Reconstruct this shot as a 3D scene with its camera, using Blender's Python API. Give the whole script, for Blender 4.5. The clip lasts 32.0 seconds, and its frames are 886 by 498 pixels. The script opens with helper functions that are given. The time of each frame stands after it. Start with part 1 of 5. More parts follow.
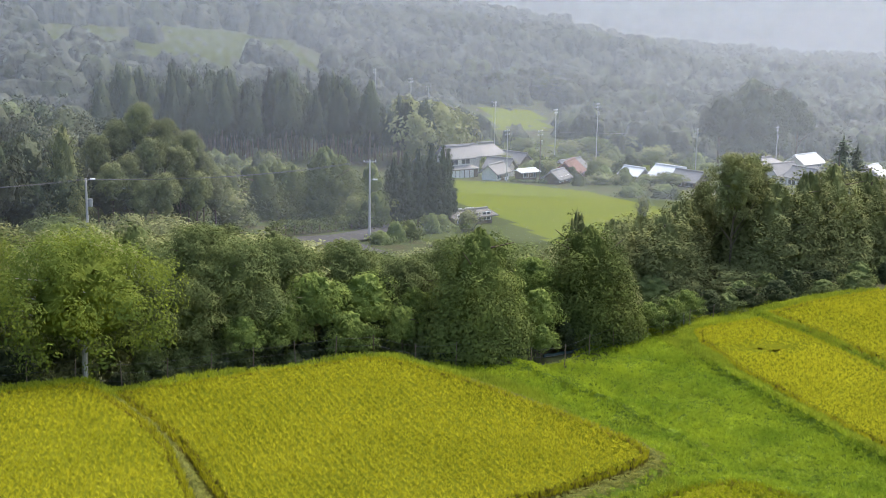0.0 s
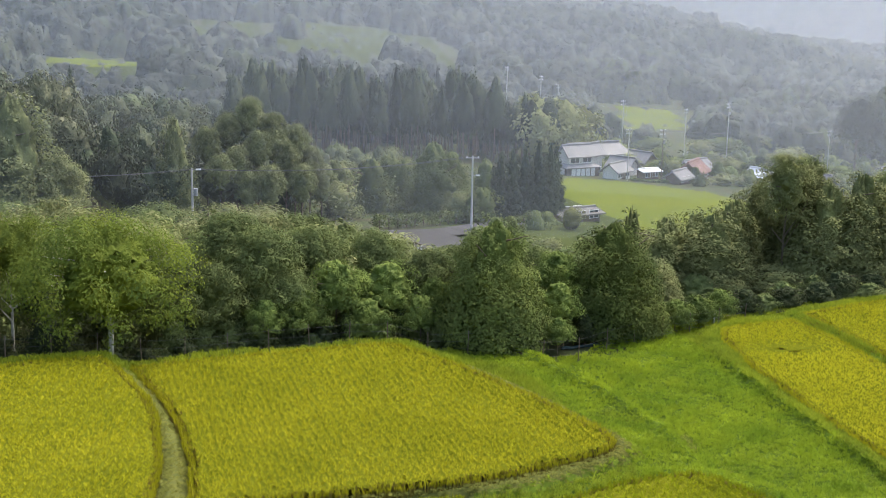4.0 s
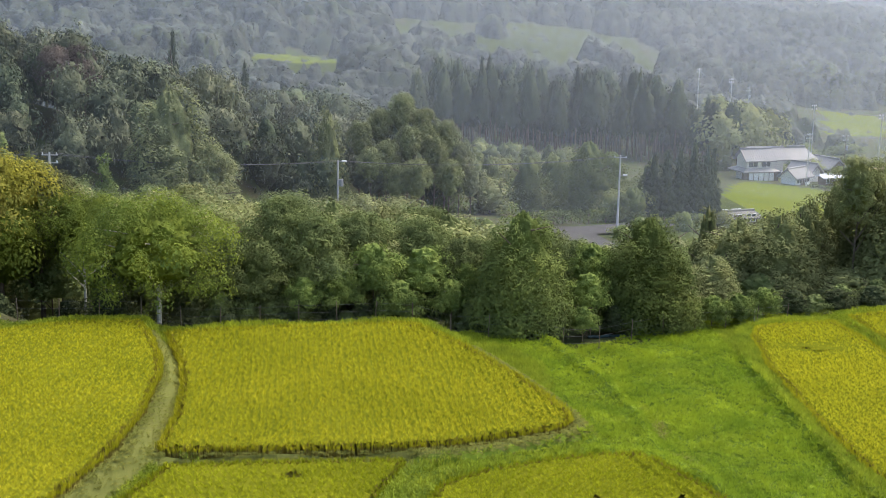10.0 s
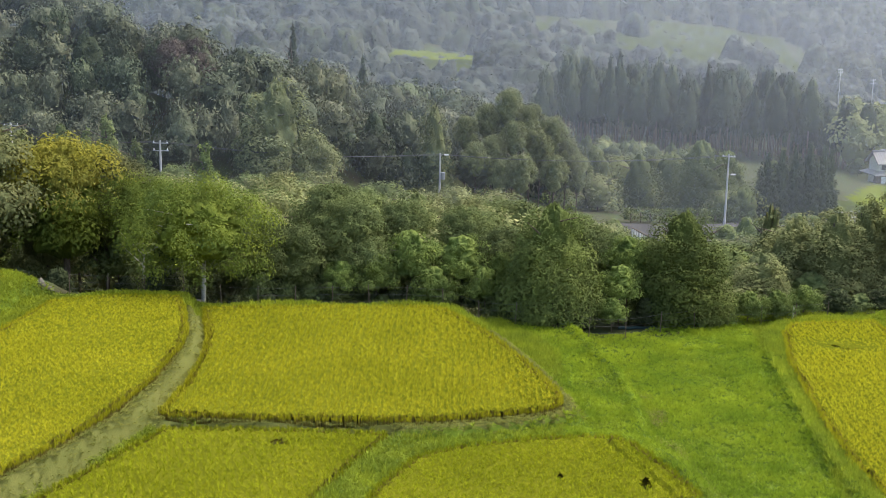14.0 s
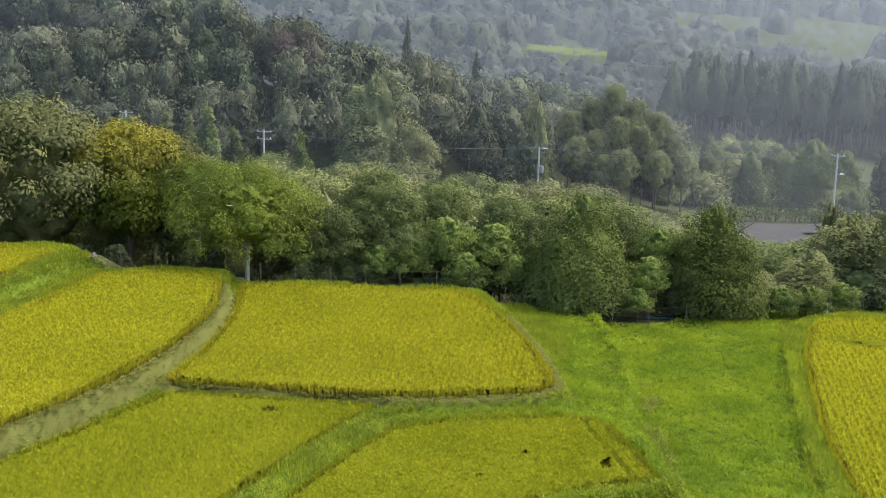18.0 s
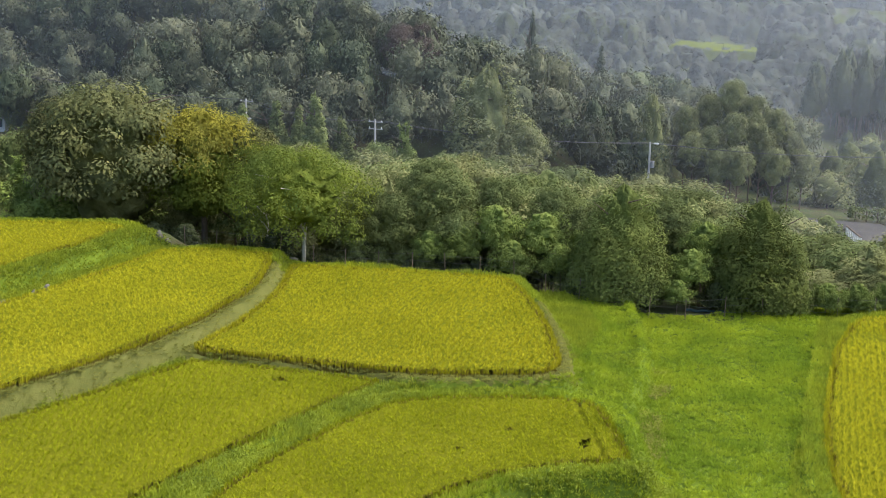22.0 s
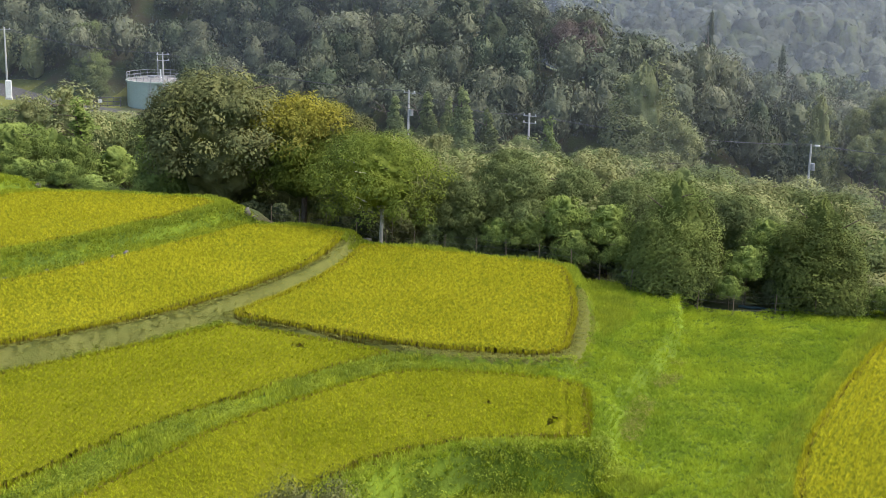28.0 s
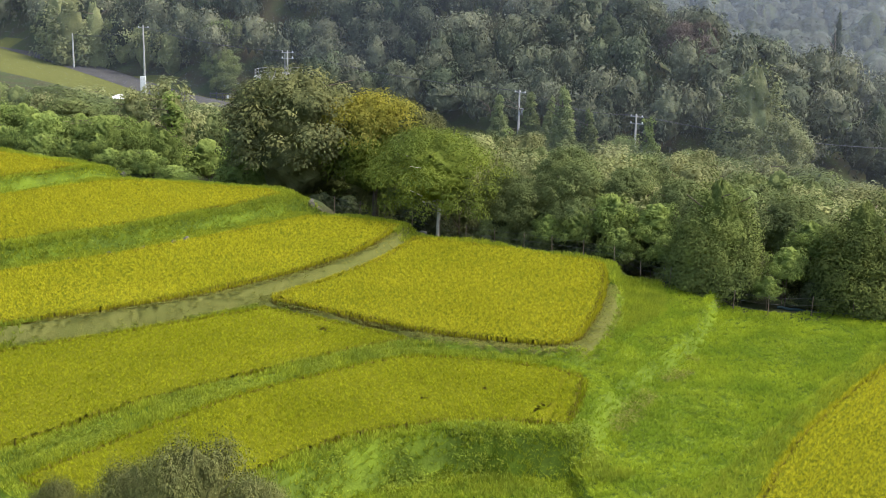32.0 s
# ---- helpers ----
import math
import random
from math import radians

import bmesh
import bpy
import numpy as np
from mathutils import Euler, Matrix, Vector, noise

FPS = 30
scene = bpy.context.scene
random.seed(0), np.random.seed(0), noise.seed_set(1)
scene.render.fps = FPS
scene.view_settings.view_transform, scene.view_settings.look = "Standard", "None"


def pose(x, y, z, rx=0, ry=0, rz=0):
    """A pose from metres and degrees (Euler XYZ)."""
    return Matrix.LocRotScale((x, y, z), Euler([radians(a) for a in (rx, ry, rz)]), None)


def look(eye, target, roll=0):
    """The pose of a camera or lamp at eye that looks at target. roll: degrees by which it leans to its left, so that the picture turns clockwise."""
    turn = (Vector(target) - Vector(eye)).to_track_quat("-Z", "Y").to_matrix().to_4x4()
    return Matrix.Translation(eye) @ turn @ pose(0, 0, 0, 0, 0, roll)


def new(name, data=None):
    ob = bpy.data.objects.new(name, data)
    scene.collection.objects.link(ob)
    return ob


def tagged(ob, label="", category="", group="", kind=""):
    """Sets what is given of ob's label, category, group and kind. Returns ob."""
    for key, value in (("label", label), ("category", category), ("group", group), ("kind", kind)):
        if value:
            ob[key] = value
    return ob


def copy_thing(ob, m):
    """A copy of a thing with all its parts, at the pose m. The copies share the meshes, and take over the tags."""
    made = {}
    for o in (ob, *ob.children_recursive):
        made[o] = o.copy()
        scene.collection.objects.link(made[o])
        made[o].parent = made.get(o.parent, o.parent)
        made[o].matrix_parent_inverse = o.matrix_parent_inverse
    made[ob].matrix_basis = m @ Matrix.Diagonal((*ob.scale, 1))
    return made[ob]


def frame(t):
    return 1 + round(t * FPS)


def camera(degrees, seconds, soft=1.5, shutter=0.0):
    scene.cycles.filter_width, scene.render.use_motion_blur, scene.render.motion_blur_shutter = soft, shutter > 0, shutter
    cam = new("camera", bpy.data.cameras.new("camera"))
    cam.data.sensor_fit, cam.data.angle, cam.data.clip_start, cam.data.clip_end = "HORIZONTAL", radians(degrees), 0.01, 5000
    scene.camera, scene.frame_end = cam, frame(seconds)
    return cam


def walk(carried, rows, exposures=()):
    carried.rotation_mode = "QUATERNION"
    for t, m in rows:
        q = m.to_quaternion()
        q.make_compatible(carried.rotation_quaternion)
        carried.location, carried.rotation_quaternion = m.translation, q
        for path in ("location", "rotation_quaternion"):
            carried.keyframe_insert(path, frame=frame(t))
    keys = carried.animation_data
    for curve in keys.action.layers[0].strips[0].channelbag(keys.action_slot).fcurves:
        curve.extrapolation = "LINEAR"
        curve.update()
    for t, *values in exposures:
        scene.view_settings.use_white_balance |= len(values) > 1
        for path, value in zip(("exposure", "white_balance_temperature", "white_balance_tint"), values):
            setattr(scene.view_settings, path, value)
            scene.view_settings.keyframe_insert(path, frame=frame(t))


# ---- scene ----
cam = camera(38.0, 32.0, soft=0.6)
PATH = [
    (0, (-14.165, -39.624, 18.616), (-13.527, -37.775, 18.2), 0.9),
    (1, (-12.761, -40.428, 18.657), (-12.174, -38.562, 18.239), 0.9),
    (3, (-9.691, -42.417, 18.782), (-9.217, -40.52, 18.36), 0.9),
    (6, (-5.299, -45.38, 18.962), (-4.994, -43.45, 18.537), 1.1),
    (9, (-0.448, -47.77, 19.055), (-0.305, -45.821, 18.628), 1.0),
    (11, (2.849, -49.107, 19.094), (2.878, -47.154, 18.664), 1.1),
    (13, (6.111, -50.074, 19.086), (6.023, -48.123, 18.652), 1.1),
    (16.5, (12.104, -51.586, 19.201), (11.819, -49.657, 18.758), 1.2),
    (19, (16.542, -52.251, 19.275), (16.111, -50.351, 18.824), 1.2),
    (21, (20.073, -52.492, 19.382), (19.522, -50.625, 18.924), 1.2),
    (23, (23.537, -52.321, 19.354), (22.871, -50.492, 18.891), 1.2),
    (25.5, (27.825, -51.869, 19.389), (27.024, -50.097, 18.921), 1.3),
    (27.5, (31.351, -51.402, 19.532), (30.447, -49.681, 19.061), 1.3),
    (28, (32.248, -51.302, 19.549), (31.317, -49.596, 19.077), 1.3),
    (29, (34.119, -51.166, 19.696), (33.135, -49.491, 19.222), 1.3),
    (32, (39.356, -49.771, 19.881), (38.22, -48.196, 19.404), 1.1),
]
walk(cam, [(t, look(eye, target, roll)) for t, eye, target, roll in PATH])

# ---------------------------------------------------------------- world and sun
SUN_AZ, SUN_EL = radians(58), radians(56)          # clockwise from +y, above the horizon
world = bpy.data.worlds.new("sky")
scene.world = world
world.use_nodes = True
wn = world.node_tree.nodes
sky = wn.new("ShaderNodeTexSky")
sky.sky_type = "NISHITA"
sky.sun_disc = False
sky.sun_elevation, sky.sun_rotation = SUN_EL, SUN_AZ
sky.air_density, sky.dust_density = 1.2, 4.0
wn["Background"].inputs["Strength"].default_value = 0.15
world.node_tree.links.new(sky.outputs[0], wn["Background"].inputs["Color"])
sun = new("sun", bpy.data.lights.new("sun", "SUN"))
sun.data.energy, sun.data.angle, sun.data.color = 1.5, radians(20), (1.0, 0.95, 0.86)
sun.matrix_world = look((0, 0, 0), (-math.sin(SUN_AZ) * math.cos(SUN_EL), -math.cos(SUN_AZ) * math.cos(SUN_EL), -math.sin(SUN_EL)))
scene.view_settings.exposure = 1.27

# ---------------------------------------------------------------- materials
def material(name, base, rough=0.8, vary=0.25, scale=1.0, fine=12.0, bump=0.0, metal=0.0, second=None, island=0.0, thin=0.0, spec=0.3, tint=0.0):
    """A procedural surface: base colour varied at two scales, by the object, by the island and by the tree; thin lets light through a leaf."""
    m = bpy.data.materials.new(name)
    m.use_nodes = True
    nt = m.node_tree
    n, l = nt.nodes, nt.links
    b = n["Principled BSDF"]
    co = n.new("ShaderNodeTexCoord")
    big, small = n.new("ShaderNodeTexNoise"), n.new("ShaderNodeTexNoise")
    big.inputs["Scale"].default_value, small.inputs["Scale"].default_value = scale, fine
    for t in (big, small):
        t.inputs["Detail"].default_value = 3
        l.new(co.outputs["Object"], t.inputs["Vector"])
    mix = n.new("ShaderNodeMix")
    mix.data_type = "RGBA"
    c2 = second or tuple(c * (1 - vary) for c in base)
    mix.inputs["A"].default_value = (*base, 1)
    mix.inputs["B"].default_value = (*c2, 1)
    ramp = n.new("ShaderNodeMapRange")
    ramp.inputs["From Min"].default_value, ramp.inputs["From Max"].default_value = 0.35, 0.65
    l.new(big.outputs["Fac"], ramp.inputs["Value"])
    l.new(ramp.outputs["Result"], mix.inputs["Factor"])
    hsv = n.new("ShaderNodeHueSaturation")
    l.new(mix.outputs["Result"], hsv.inputs["Color"])
    val = n.new("ShaderNodeMath")
    val.operation = "MULTIPLY_ADD"
    l.new(small.outputs["Fac"], val.inputs[0])
    val.inputs[1].default_value, val.inputs[2].default_value = vary * 2, 1 - vary
    out = val
    if island:
        geo, info = n.new("ShaderNodeNewGeometry"), n.new("ShaderNodeObjectInfo")
        add = n.new("ShaderNodeMath")
        add.operation = "MULTIPLY_ADD"
        l.new(geo.outputs["Random Per Island"], add.inputs[0])
        add.inputs[1].default_value = island
        l.new(val.outputs[0], add.inputs[2])
        sub = n.new("ShaderNodeMath")
        sub.operation = "MULTIPLY_ADD"
        l.new(info.outputs["Random"], sub.inputs[0])
        own_share = 0.5 if bump >= 1 else 0.3
        sub.inputs[1].default_value = own_share
        l.new(add.outputs[0], sub.inputs[2])
        fin = n.new("ShaderNodeMath")
        fin.operation = "SUBTRACT"
        l.new(sub.outputs[0], fin.inputs[0])
        fin.inputs[1].default_value = island / 2 + own_share / 2
        out = fin
    if tint:
        own = n.new("ShaderNodeAttribute")
        own.attribute_name = "tree_tint"
        gain, prod = n.new("ShaderNodeMath"), n.new("ShaderNodeMath")
        gain.operation, prod.operation = "MULTIPLY_ADD", "MULTIPLY"
        l.new(own.outputs["Fac"], gain.inputs[0])
        gain.inputs[1].default_value, gain.inputs[2].default_value = tint, 1.0
        l.new(gain.outputs[0], prod.inputs[0])
        l.new(out.outputs[0], prod.inputs[1])
        out = prod
        turn = n.new("ShaderNodeMath")
        turn.operation = "MULTIPLY_ADD"
        l.new(own.outputs["Fac"], turn.inputs[0])
        turn.inputs[1].default_value, turn.inputs[2].default_value = -0.03 * tint, 0.5
        l.new(turn.outputs[0], hsv.inputs["Hue"])
    l.new(out.outputs[0], hsv.inputs["Value"])
    l.new(hsv.outputs["Color"], b.inputs["Base Color"])
    b.inputs["Roughness"].default_value, b.inputs["Metallic"].default_value = rough, metal
    b.inputs["Specular IOR Level"].default_value = spec
    if bump:
        bp = n.new("ShaderNodeBump")
        bp.inputs["Strength"].default_value, bp.inputs["Distance"].default_value = bump, 0.05 if fine > 5 else 0.5 / fine
        l.new(small.outputs["Fac"], bp.inputs["Height"])
        l.new(bp.outputs["Normal"], b.inputs["Normal"])
    if thin:
        tr, ms = n.new("ShaderNodeBsdfTranslucent"), n.new("ShaderNodeMixShader")
        ms.inputs["Fac"].default_value = thin
        l.new(hsv.outputs["Color"], tr.inputs["Color"])
        l.new(b.outputs[0], ms.inputs[1])
        l.new(tr.outputs[0], ms.inputs[2])
        l.new(ms.outputs[0], n["Material Output"].inputs["Surface"])
    return m


M = dict(
    soil=material("soil", (0.09, 0.08, 0.03), 0.95, 0.3, 0.4, 6, 0.6, spec=0.05),
    turf=material("turf", (0.13, 0.185, 0.02), 0.95, 0.3, 0.5, 9, 0.6, second=(0.09, 0.13, 0.02), spec=0.0),
    mown=material("mown_grass", (0.118, 0.124, 0.036), 0.95, 0.2, 1.2, 14, 0.6, second=(0.098, 0.108, 0.03), spec=0.0),
    floor=material("forest_floor", (0.06, 0.055, 0.03), 0.95, 0.3, 0.3, 5, 0.6, second=(0.05, 0.07, 0.025), spec=0.05),
    vale=material("valley_grass", (0.06, 0.074, 0.022), 0.95, 0.3, 0.12, 1.5, 0.2, second=(0.042, 0.055, 0.018), spec=0.0),
    paddy=material("young_paddy", (0.112, 0.132, 0.014), 0.9, 0.12, 0.06, 3, 0.2, second=(0.095, 0.12, 0.014), spec=0.0),
    asphalt=material("asphalt", (0.075, 0.073, 0.072), 0.9, 0.15, 0.3, 8, 0.1, spec=0.05),
    ear=material("rice_ear", (0.41, 0.385, 0.022), 0.9, 0.1, 0.22, 2.5, island=0.34, thin=0.35, second=(0.345, 0.335, 0.018), spec=0.0),
    green_ear=material("green_rice_ear", (0.245, 0.265, 0.012), 0.9, 0.1, 0.22, 2.5, island=0.4, thin=0.35, second=(0.20, 0.225, 0.01), spec=0.0),
    leafage=material("rice_leafage", (0.135, 0.14, 0.010), 0.95, 0.3, 0.25, 9, 0.8, second=(0.105, 0.115, 0.008), spec=0.0),
    stalk=material("rice_stalk", (0.25, 0.205, 0.05), 0.9, 0.12, 0.3, 3, island=0.5, thin=0.2, spec=0.0),
    blade=material("grass_blade", (0.325, 0.40, 0.03), 0.9, 0.2, 0.4, 3, island=0.45, thin=0.45, second=(0.20, 0.285, 0.026), spec=0.0),
    weed=material("bank_grass", (0.30, 0.345, 0.03), 0.9, 0.2, 0.6, 4, island=0.45, thin=0.4, second=(0.20, 0.25, 0.028), spec=0.0),
    dry=material("dry_grass", (0.25, 0.25, 0.06), 0.9, 0.15, 0.8, 5, island=0.35, thin=0.3, second=(0.20, 0.215, 0.05), spec=0.0),
    leaf=material("broad_leaf", (0.175, 0.205, 0.07), 0.7, 0.3, 0.35, 5, 1.0, spec=0.04, island=0.2, thin=0.3, second=(0.105, 0.135, 0.052)),
    lush=material("vine_leaf", (0.205, 0.262, 0.065), 0.7, 0.3, 0.5, 5, 1.0, spec=0.04, island=0.22, thin=0.35, second=(0.115, 0.162, 0.045)),
    maple=material("maple_leaf", (0.165, 0.20, 0.03), 0.7, 0.3, 0.3, 5, 1.0, spec=0.04, island=0.22, thin=0.4, second=(0.085, 0.12, 0.028)),
    gold=material("yellowing_leaf", (0.31, 0.285, 0.04), 0.7, 0.3, 0.35, 5, 1.0, spec=0.04, island=0.2, thin=0.4, second=(0.19, 0.195, 0.045)),
    olive=material("olive_leaf", (0.25, 0.262, 0.11), 0.7, 0.3, 0.3, 5, 1.0, spec=0.04, island=0.2, thin=0.3, second=(0.15, 0.172, 0.07)),
    needle=material("cypress_spray", (0.22, 0.232, 0.092), 0.75, 0.3, 0.4, 5, 1.0, spec=0.04, island=0.22, thin=0.2, second=(0.15, 0.165, 0.068)),
    dark_needle=material("dark_cypress_spray", (0.14, 0.168, 0.045), 0.75, 0.3, 0.4, 5, 1.0, spec=0.02, island=0.24, thin=0.2, second=(0.084, 0.11, 0.034)),
    old_sheet=material("weathered_sheet", (0.19, 0.18, 0.165), 0.7, 0.2, 0.5, 5),
    cedar=material("cedar_spray", (0.06, 0.078, 0.045), 0.7, 0.4, 0.1, 2.2, 1.0, spec=0.08, island=0.25, thin=0.15, second=(0.07, 0.088, 0.045), tint=0.5),
    wood_a=material("woodland_leaf", (0.092, 0.105, 0.062), 0.7, 0.4, 0.5, 2.2, 1.0, spec=0.04, island=0.18, thin=0.2, second=(0.06, 0.072, 0.045), tint=0.5),
    wood_b=material("woodland_pale_leaf", (0.125, 0.133, 0.08), 0.7, 0.4, 0.5, 2.2, 1.0, spec=0.04, island=0.18, thin=0.2, second=(0.085, 0.095, 0.058), tint=0.45),
    wood_c=material("far_wood_leaf", (0.035, 0.047, 0.031), 0.8, 0.3, 0.03, 0.3, 1.0, island=0.12, second=(0.058, 0.07, 0.044), tint=0.3),
    # leaf colour darkened to stand for deep shade under the trees
    shade=material("shade_darkened_leaf", (0.07, 0.085, 0.036), 0.7, 0.3, 0.4, 5, 1.0, spec=0.04, island=0.22, thin=0.2, second=(0.042, 0.054, 0.026)),
    smoky=material("dull_evergreen_leaf", (0.165, 0.168, 0.064), 0.7, 0.3, 0.5, 5, 1.0, spec=0.04, island=0.22, thin=0.25, second=(0.078, 0.094, 0.042)),
    hazel=material("valley_leaf", (0.135, 0.155, 0.062), 0.7, 0.3, 0.2, 4, 1.0, spec=0.04, island=0.2, thin=0.3, second=(0.085, 0.102, 0.046)),
    bright=material("spur_leaf", (0.25, 0.268, 0.115), 0.7, 0.3, 0.4, 4, 1.0, spec=0.04, island=0.2, thin=0.25, second=(0.15, 0.17, 0.08)),
    russet=material("russet_leaf", (0.135, 0.108, 0.09), 0.7, 0.35, 0.1, 5, 1.0, spec=0.04, island=0.18, thin=0.2),
    bamboo=material("bamboo_leaf", (0.25, 0.26, 0.115), 0.75, 0.3, 0.1, 5, 1.0, spec=0.04, island=0.22, thin=0.3, second=(0.18, 0.2, 0.085)),
    willow=material("grey_leaf", (0.185, 0.19, 0.066), 0.75, 0.35, 0.6, 5, 1.0, spec=0.04, island=0.25, thin=0.2, second=(0.11, 0.122, 0.042)),
    bark=material("bark", (0.14, 0.11, 0.08), 0.9, 0.3, 2, 14, 0.8),
    pale=material("pale_bark", (0.42, 0.40, 0.34), 0.9, 0.3, 3, 14, 0.6),
    concrete=material("concrete", (0.50, 0.49, 0.46), 0.8, 0.12, 0.6, 6, 0.1),
    steel=material("galvanised_steel", (0.45, 0.46, 0.47), 0.45, 0.1, 2, 9, metal=0.8),
    dark_steel=material("dark_steel", (0.10, 0.10, 0.11), 0.6, 0.2, 2, 9, metal=0.4),
    wire=material("wire", (0.08, 0.08, 0.085), 0.6, 0.1),
    white=material("white_paint", (0.78, 0.78, 0.76), 0.6, 0.06, 0.5, 4),
    plaster=material("plaster", (0.62, 0.60, 0.55), 0.85, 0.1, 0.3, 3),
    timber=material("weathered_timber", (0.16, 0.12, 0.09), 0.85, 0.25, 0.8, 8, 0.3),
    tile_grey=material("grey_roof_tile", (0.25, 0.242, 0.242), 0.6, 0.2, 0.5, 6, 0.3),
    tile_red=material("red_roof_tile", (0.27, 0.155, 0.13), 0.6, 0.2, 0.4, 6, 0.3),
    sheet=material("sheet_metal_roof", (0.75, 0.76, 0.78), 0.4, 0.08, 0.5, 5, metal=0.3),
    glass=material("window_glass", (0.05, 0.06, 0.07), 0.08, 0.05, spec=0.6),
    tank=material("green_tank_paint", (0.36, 0.45, 0.38), 0.55, 0.1, 0.4, 3),
    rock=material("field_stone", (0.13, 0.122, 0.10), 0.9, 0.3, 1.5, 8, 0.6),
    creeper=material("bank_leaf", (0.255, 0.31, 0.034), 0.8, 0.2, 0.5, 3, spec=0.02, island=0.45, thin=0.35, second=(0.16, 0.215, 0.028)),
    mud=material("wet_mud", (0.30, 0.29, 0.26), 0.25, 0.15, 1, 8, 0.1, spec=0.5),
    net=material("blue_net", (0.03, 0.055, 0.058), 0.9, 0.2, 2, 12),
)
# ---------------------------------------------------------------- mesh helpers
rng = np.random.default_rng(7)


def mesh(name, verts, faces, mats, index=None, smooth=False):
    """A mesh from arrays: faces is an (n, 3) or (n, 4) array."""
    me = bpy.data.meshes.new(name)
    verts, faces = np.asarray(verts, np.float32), np.asarray(faces, np.int32)
    n, k = faces.shape
    me.vertices.add(len(verts))
    me.vertices.foreach_set("co", verts.ravel())
    me.loops.add(n * k)
    me.loops.foreach_set("vertex_index", faces.ravel())
    me.polygons.add(n)
    me.polygons.foreach_set("loop_start", np.arange(0, n * k, k, dtype=np.int32))
    me.polygons.foreach_set("loop_total", np.full(n, k, np.int32))
    if index is not None:
        me.polygons.foreach_set("material_index", np.asarray(index, np.int32))
    if smooth:
        me.polygons.foreach_set("use_smooth", np.ones(n, bool))
    me.update(calc_edges=True)
    for m in mats:
        me.materials.append(m)
    return me


def part(name, me, parent, label="", at=None):
    ob = new(name, me)
    ob.parent = parent
    if at is not None:
        ob.matrix_basis = at
    if label:
        ob["label"] = label
    return ob


def thing(name, m, label, category, group="", kind=""):
    return_ob = new(name)
    return_ob.empty_display_size = 0.2
    return_ob.matrix_basis = m
    return tagged(return_ob, label, category, group, kind)


def from_bm(name, bm, *mats):
    me = bpy.data.meshes.new(name)
    bm.to_mesh(me)
    bm.free()
    for m in mats:
        me.materials.append(m)
    return me


def box(bm, x0, y0, z0, x1, y1, z1, bevel=0.0, mat=0):
    r = bmesh.ops.create_cube(bm, size=1, matrix=Matrix.Translation(((x0 + x1) / 2, (y0 + y1) / 2, (z0 + z1) / 2)) @ Matrix.Diagonal((x1 - x0, y1 - y0, z1 - z0, 1)))
    if bevel:
        es = list({e for v in r["verts"] for e in v.link_edges})
        bmesh.ops.bevel(bm, geom=es, offset=bevel, segments=1, affect="EDGES")
    return bm


def tube(bm, a, b, r0, r1=None, seg=8):
    a, b = Vector(a), Vector(b)
    d = b - a
    m = Matrix.Translation((a + b) / 2) @ d.to_track_quat("Z", "Y").to_matrix().to_4x4()
    bmesh.ops.create_cone(bm, cap_ends=True, segments=seg, radius1=r0, radius2=r0 if r1 is None else r1, depth=d.length, matrix=m)
    return bm


def box_mesh(name, mat, x0, y0, z0, x1, y1, z1, bevel=0.0):
    return from_bm(name, box(bmesh.new(), x0, y0, z0, x1, y1, z1, bevel), mat)


def tube_mesh(name, mat, a, b, r0, r1=None, seg=8):
    return from_bm(name, tube(bmesh.new(), a, b, r0, r1, seg), mat)


